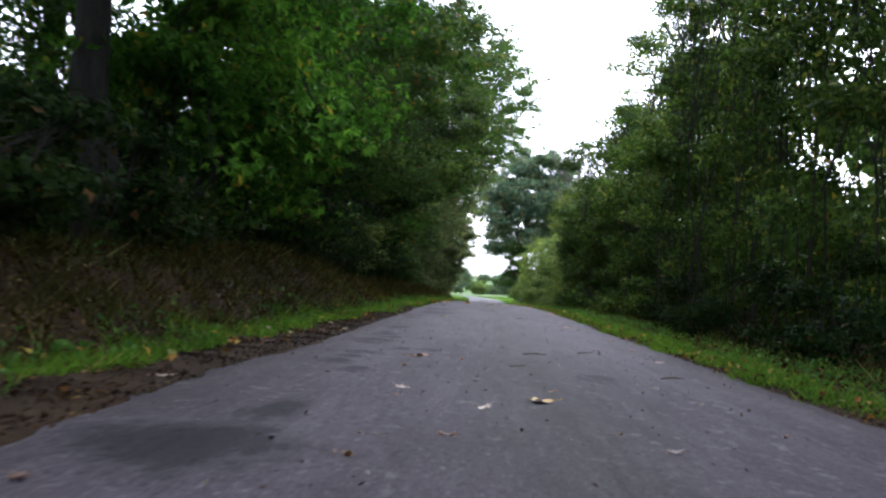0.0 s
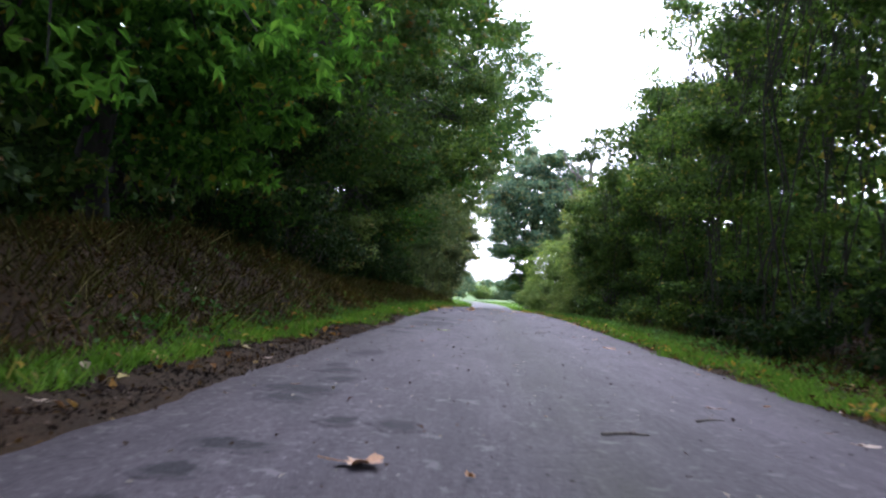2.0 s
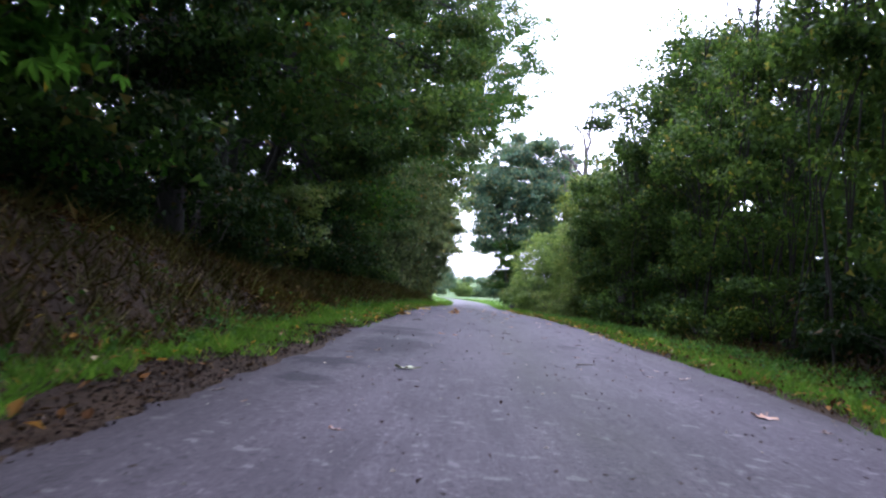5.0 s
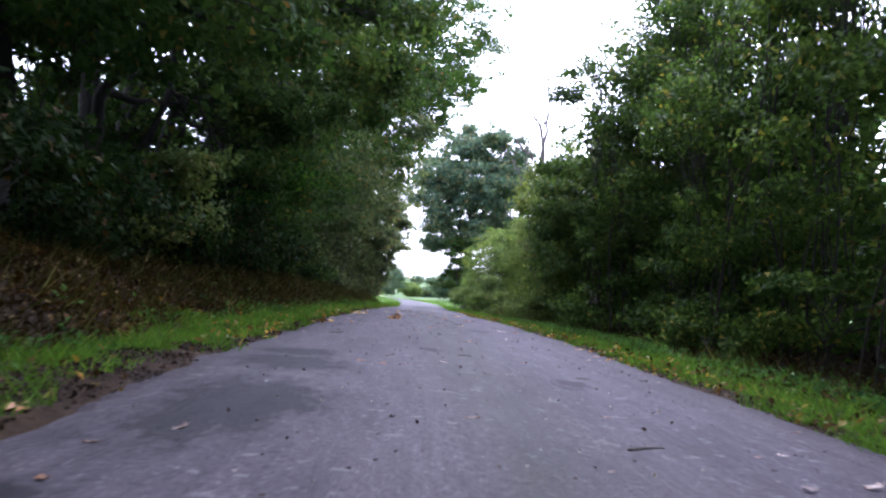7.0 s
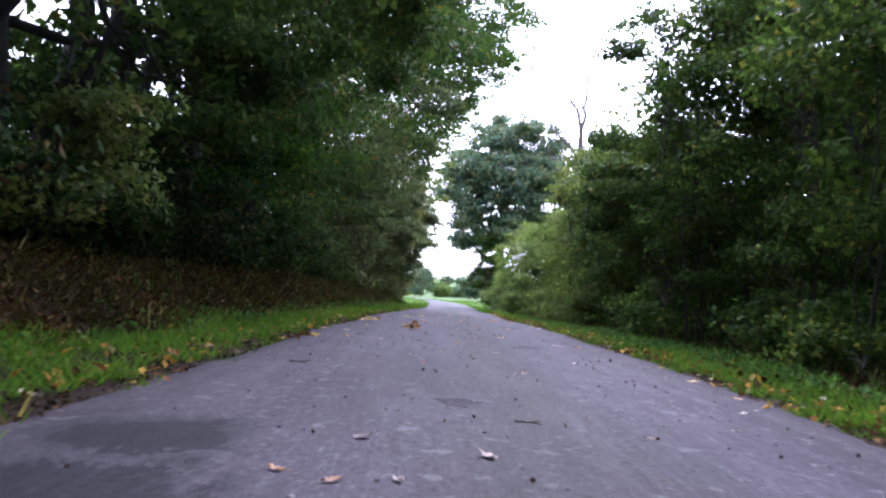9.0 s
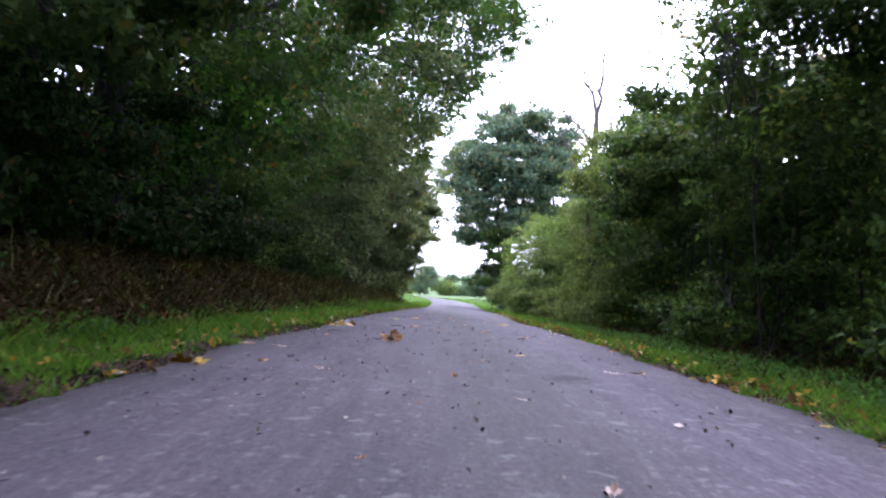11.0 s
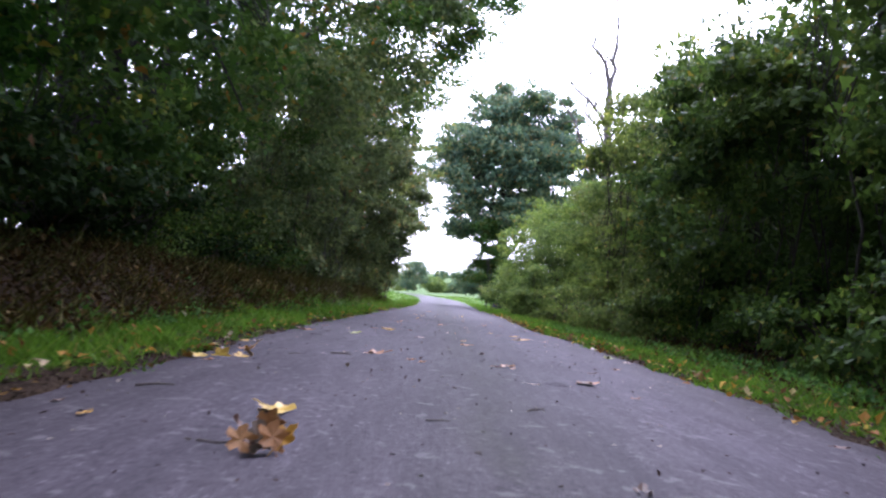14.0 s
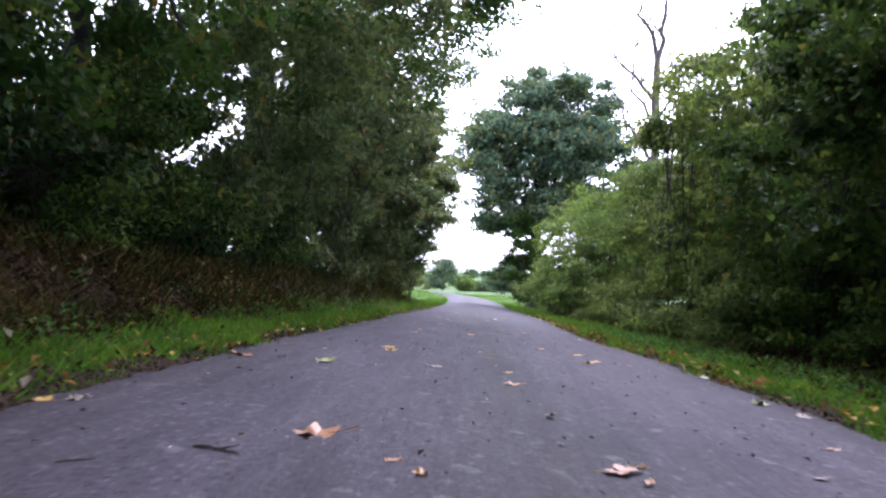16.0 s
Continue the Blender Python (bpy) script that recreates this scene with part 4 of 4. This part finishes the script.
def leaf_mesh(kind, mat, curl):
    """One dead leaf, about a metre long before scaling: a lobed blade, curled, with its stalk."""
    k = 36
    th = np.linspace(0, 2 * np.pi, k, endpoint=False)
    if kind == "maple":
        r = 0.30 + 0.2 * np.abs(np.cos(2.5 * th)) ** 1.5 + 0.05 * np.cos(11 * th)
        ox, oy = r * np.cos(th), r * np.sin(th)
    else:
        oy = 0.5 * np.cos(th)
        ox = 0.27 * np.sin(th) * (1 + 0.28 * np.cos(th * 9))
    v = [np.stack([ox * f, oy * f, curl * (ox * ox * 1.3 + oy * oy * 0.8) * f * f * (1 + 0.5 * np.sin(3 * th)) + 0.03 * np.sin(th * 5) * f], -1) for f in (0.02, 0.5, 1.0)]
    i = np.arange(2)[:, None] * k
    j, j2 = np.arange(k)[None], (np.arange(k)[None] + 1) % k
    blade = (np.concatenate(v), np.stack([i + j, i + j2, i + k + j2, i + k + j], -1).reshape(-1, 4))
    stalk = tube([(0, -0.25, 0.02), (0.02, -0.55, 0.05), (0.08, -0.85, 0.12)], [0.012, 0.012, 0.014], 5)
    vv, ff = joined([blade, stalk])
    vv = vv - [0, 0, blade[0][:, 2].min()]
    return mesh_of("fallen_leaf", vv, ff, mat, True)


def drop_leaf(me, x, y, size, label, lift=0.003, lean=6):
    ob = new("fallen_leaf", me)
    ob.matrix_basis = pose(x, y, float(np.maximum(road_z(x, y), ground_z(x, y))) + lift, rng.uniform(-lean, lean), rng.uniform(-lean, lean), rng.uniform(0, 360)) @ Matrix.Diagonal((size, size, size, 1))
    tagged(ob, label, "leaf", "fallen leaves on the lane")


KINDS = {
    "yellow": ([leaf_mesh("maple", YELLOW, c) for c in (0.15, 0.3, 0.22)], 0.12, "bright yellow maple leaf curled on the asphalt"),
    "orange": ([leaf_mesh("maple", ORANGE, c) for c in (0.3, 0.18, 0.25)], 0.13, "orange-brown maple leaf curled on the asphalt"),
    "brown": ([leaf_mesh("oak", BROWN, c) for c in (0.25, 0.45, 0.7)], 0.075, "small dark brown oak leaf on the asphalt"),
    "pale": ([leaf_mesh("oak", PALE, c) for c in (0.2, 0.45)], 0.09, "pale dried leaf lying flat on the asphalt"),
    "small": ([leaf_mesh("oak", ORANGE, c) for c in (0.5, 1.0)], 0.065, "small orange-brown leaf on the asphalt"),
    "green": ([leaf_mesh("maple", GREEN, c) for c in (0.3, 0.8)], 0.12, "yellow-green maple leaf lying on the asphalt"),
}
YELLOW_AT = [(-1.28, 24.74), (-1.19, 24.7), (-1.24, 24.2), (-1.32, 30.85), (-1.3, 30.32), (-1.06, 30.55), (-1.11, 31.01), (-1.02, 30.64), (-1.83, 32.13), (-1.17, 30.54), (-0.45, 35.29), (1.14, 36.06), (0.30, 4.18), (-0.48, 28.53), (-1.27, 30.40), (1.10, 36.86), (1.06, 35.80), (-0.49, 35.58), (-1.99, 21.90), (-1.99, 22.46), (-2.23, 29.62)]
ORANGE_AT = [(-1.23, 34.06), (0.54, 31.45), (1.0, 30.74), (-0.42, 6.31), (2.15, 29.11), (-2.15, 28.60), (-1.47, 16.09), (-1.17, 33.97), (1.38, 14.00), (-0.35, 31.60), (-1.32, 26.34)]
BROWN_AT = [(-1.07, 2.03), (-0.01, 4.85), (-0.10, 3.01), (-0.36, 2.91), (0.68, 3.04), (-0.46, 5.47), (-1.30, 13.15), (0.15, 16.78), (-0.87, 16.03), (1.18, 15.90), (-0.28, 19.67), (0.79, 20.12), (-0.98, 26.99), (0.35, 26.40), (0.62, 27.69), (0.56, 31.48), (1.16, 30.14), (0.45, 32.49), (-1.16, 35.14), (1.20, 31.67), (0.51, 22.43), (1.27, 20.59), (1.15, 8.59)]
PALE_AT = [(-1.24, 31.91), (-1.27, 30.97), (1.85, 33.52), (1.92, 35.65), (-1.47, 4.07), (0.03, 3.77), (-0.37, 4.33), (1.57, 7.69), (-1.68, 7.00), (1.47, 16.05), (1.57, 21.36), (-1.49, 19.84), (0.13, 19.50), (-1.05, 26.27), (-0.58, 24.90), (1.24, 26.35), (1.02, 30.83), (1.87, 33.58), (-1.24, 31.99)]
SMALL_AT = [(-0.01, 31.17), (0.13, 25.08), (-0.46, 19.08), (-0.38, 2.52), (-0.3, 19.0), (0.6, 31.5), (-0.09, 31.3), (1.05, 30.8)]
GREEN_AT = [(-0.58, 14.8), (1.75, 33.9), (-0.72, 34.04)]
TWIGS_AT = [(0.22, 5.94), (0.37, 7.20), (0.90, 7.89), (1.23, 5.96), (0.69, 16.27), (1.03, 19.10), (0.27, 20.24), (0.46, 29.08), (0.05, 28.57), (-0.84, 30.94), (-1.08, 28.85), (-0.61, 31.25), (-0.95, 22.05)]
for kind, spots in (("yellow", YELLOW_AT), ("orange", ORANGE_AT), ("brown", BROWN_AT), ("pale", PALE_AT), ("green", GREEN_AT), ("small", SMALL_AT)):
    meshes, size, label = KINDS[kind]
    for n, (x, y) in enumerate(spots):
        drop_leaf(meshes[n % len(meshes)], x, y, size * rng.uniform(0.8, 1.2), label, lean=50 if kind == "yellow" and x < -0.95 else 6)
for n in range(185):
    y = 1.5 + 52 * rng.uniform() ** 0.75
    x = rng.uniform(LEFT_EDGE, RIGHT_EDGE) if n % 3 else (rng.normal(-1.6, 0.25) if n % 2 else rng.normal(2.15, 0.18))
    late = y > 22
    kind = ("brown", "brown", "pale", "small", "small" if late else "brown", "orange" if late else "brown", "yellow" if late else "brown", "pale")[int(rng.integers(8))]
    meshes, size, label = KINDS[kind]
    drop_leaf(meshes[n % len(meshes)], float(x), float(y), size * rng.uniform(0.4, 0.9), label)


def leafy_twig(x, y):
    """A broken oak twig with a bunch of withered leaves standing on the asphalt."""
    z = float(road_z(x, y))
    thing = tagged(empty("oak_twig", x, y, z), "broken oak twig with orange and brown withered leaves", "twig")
    v, f = tube(np.array([[-0.16, -0.03, 0.03], [-0.11, -0.01, 0.02], [-0.05, 0.0, 0.025], [0.03, 0.01, 0.03], [0.08, 0.02, 0.05]]), np.array([0.003, 0.003, 0.003, 0.002, 0.0015]), 6)
    piece("stem", v, f, TWIG, thing, smooth=True)
    for k, (dx, dy, dz, tilt, turn, size, kind) in enumerate(((-0.05, 0.0, 0.03, 55, 20, 0.09, "orange"), (-0.01, 0.02, 0.035, 70, -15, 0.1, "pale"), (0.035, 0.0, 0.04, 60, 30, 0.1, "orange"), (0.06, 0.02, 0.035, 45, -40, 0.1, "yellow"), (0.02, 0.03, 0.075, 85, 10, 0.08, "orange"), (-0.065, 0.04, 0.06, 50, 80, 0.06, "brown"), (0.0, -0.03, 0.02, 20, 140, 0.09, "brown"))):
        meshes = KINDS[kind][0]
        leaf = new("leaf", meshes[k % len(meshes)])
        leaf.parent = thing
        leaf.matrix_basis = pose(dx, dy, dz, tilt, 0, turn) @ Matrix.Diagonal((size, size, size, 1))


leafy_twig(-0.39, 27.79)


def twig_mesh():
    p = np.array([(0, 0, 0.03), (0.28, 0.05, 0.04), (0.55, -0.02, 0.05), (0.8, 0.06, 0.03), (1.0, 0.02, 0.02)]) + rng.normal(size=(5, 3)) * [0, 0.04, 0.01]
    bits = [tube(p, [0.034, 0.03, 0.028, 0.02, 0.012], 6, 0.1), tube([p[2], p[2] + [0.12, 0.14, 0.03], p[2] + [0.2, 0.3, 0.05]], [0.018, 0.014, 0.008], 5)]
    v, f = joined(bits)
    return mesh_of("twig", v, f, TWIG, True)


twigs = [twig_mesh() for _ in range(4)]
for n, (x, y) in enumerate(TWIGS_AT):
    ob = new("twig", twigs[n % 4])
    s = rng.uniform(0.08, 0.2)
    ob.matrix_basis = pose(x, y, float(road_z(x, y)) + 0.004, 0, 0, rng.uniform(-50, 50)) @ Matrix.Diagonal((s, s, s, 1))
    tagged(ob, "short dark broken twig on the asphalt", "twig", "twigs on the lane")

# autumn leaves caught in the grass along the edges
CAUGHT = leaf_material("caught_leaves", [(0.0, (0.0816, 0.0408, 0.0204)), (0.4, (0.204, 0.102, 0.0408)), (0.7, (0.34, 0.19, 0.034)), (0.85, (0.34, 0.258, 0.0544)), (1.0, (0.34, 0.286, 0.218))], 0.65, 0.15)
tagged(piece("leaf_litter", *joined([strewn(170, -2.6, -1.45, 3, 22, 0.065, 0.04), strewn(300, -2.3, -1.35, 20, 60, 0.065, 0.05), strewn(300, -1.65, -1.3, 20, 48, 0.055, 0.03), strewn(300, 1.98, 2.45, 3, 22, 0.055, 0.03), strewn(760, 1.9, 2.4, 20, 60, 0.07, 0.04)]), CAUGHT), "yellow and brown leaves caught in the grass", "leaf litter", kind="stuff")

# broad-leaved weeds in the verges
WEEDS = leaf_material("weed_leaves", [(0.0, (0.0325, 0.078, 0.0195)), (0.6, (0.052, 0.117, 0.026)), (1.0, (0.0975, 0.176, 0.052))], 0.5, 0.3)


def weeds(n, x0, x1, y0, y1):
    y = np.repeat(rng.uniform(y0, y1, n // 9), 9)
    u = np.repeat(rng.uniform(x0, x1, n // 9), 9) + rng.normal(size=len(y)) * 0.07
    y = y + rng.normal(size=len(y)) * 0.07
    x = u + bend(y)
    return leaves(np.stack([x, y, ground_z(x, y) + rng.uniform(0.02, 0.12, len(y))], -1), 0.055, 0.65, -0.2, 1.0)


tagged(piece("weeds", *joined([weeds(900, 2.4, 3.4, 3, 18), weeds(5200, 2.5, 3.7, 17, 48), weeds(2400, 3.3, 4.6, 5, 50)]), WEEDS), "broad-leaved green weeds between verge and thicket", "weeds", kind="stuff")
tagged(piece("weeds", *weeds(2000, -2.35, -1.95, 2, 48), WEEDS), "broad-leaved green weeds at the foot of the bank", "weeds", kind="stuff")
tagged(piece("weeds", *weeds(700, -3.6, -2.4, 2, 48), WEEDS), "scattered green weeds on the face of the bank", "weeds", kind="stuff")

# grit and crumbs of leaf on the asphalt
GRIT = leaf_material("grit", [(0.0, (0.0195, 0.0143, 0.013)), (0.55, (0.052, 0.0325, 0.0228)), (0.75, (0.195, 0.169, 0.143)), (1.0, (0.325, 0.299, 0.273))], 0.85, 0.05)


def crumbs(n, y0, y1, size):
    y = rng.uniform(y0, y1, n)
    x = rng.uniform(-1.25, 1.9, n)
    return leaves(np.stack([x, y, road_z(x, y) + 0.006 * np.sin(x * 2.3 + y * 0.9) + 0.004], -1), size, 0.8, 0.0, 5.0)


tagged(piece("road_grit", *joined([crumbs(1500, 1.5, 44, 0.02), crumbs(180, 1.5, 44, 0.027)]), GRIT), "pale and dark grit scattered over the asphalt", "grit", kind="stuff")
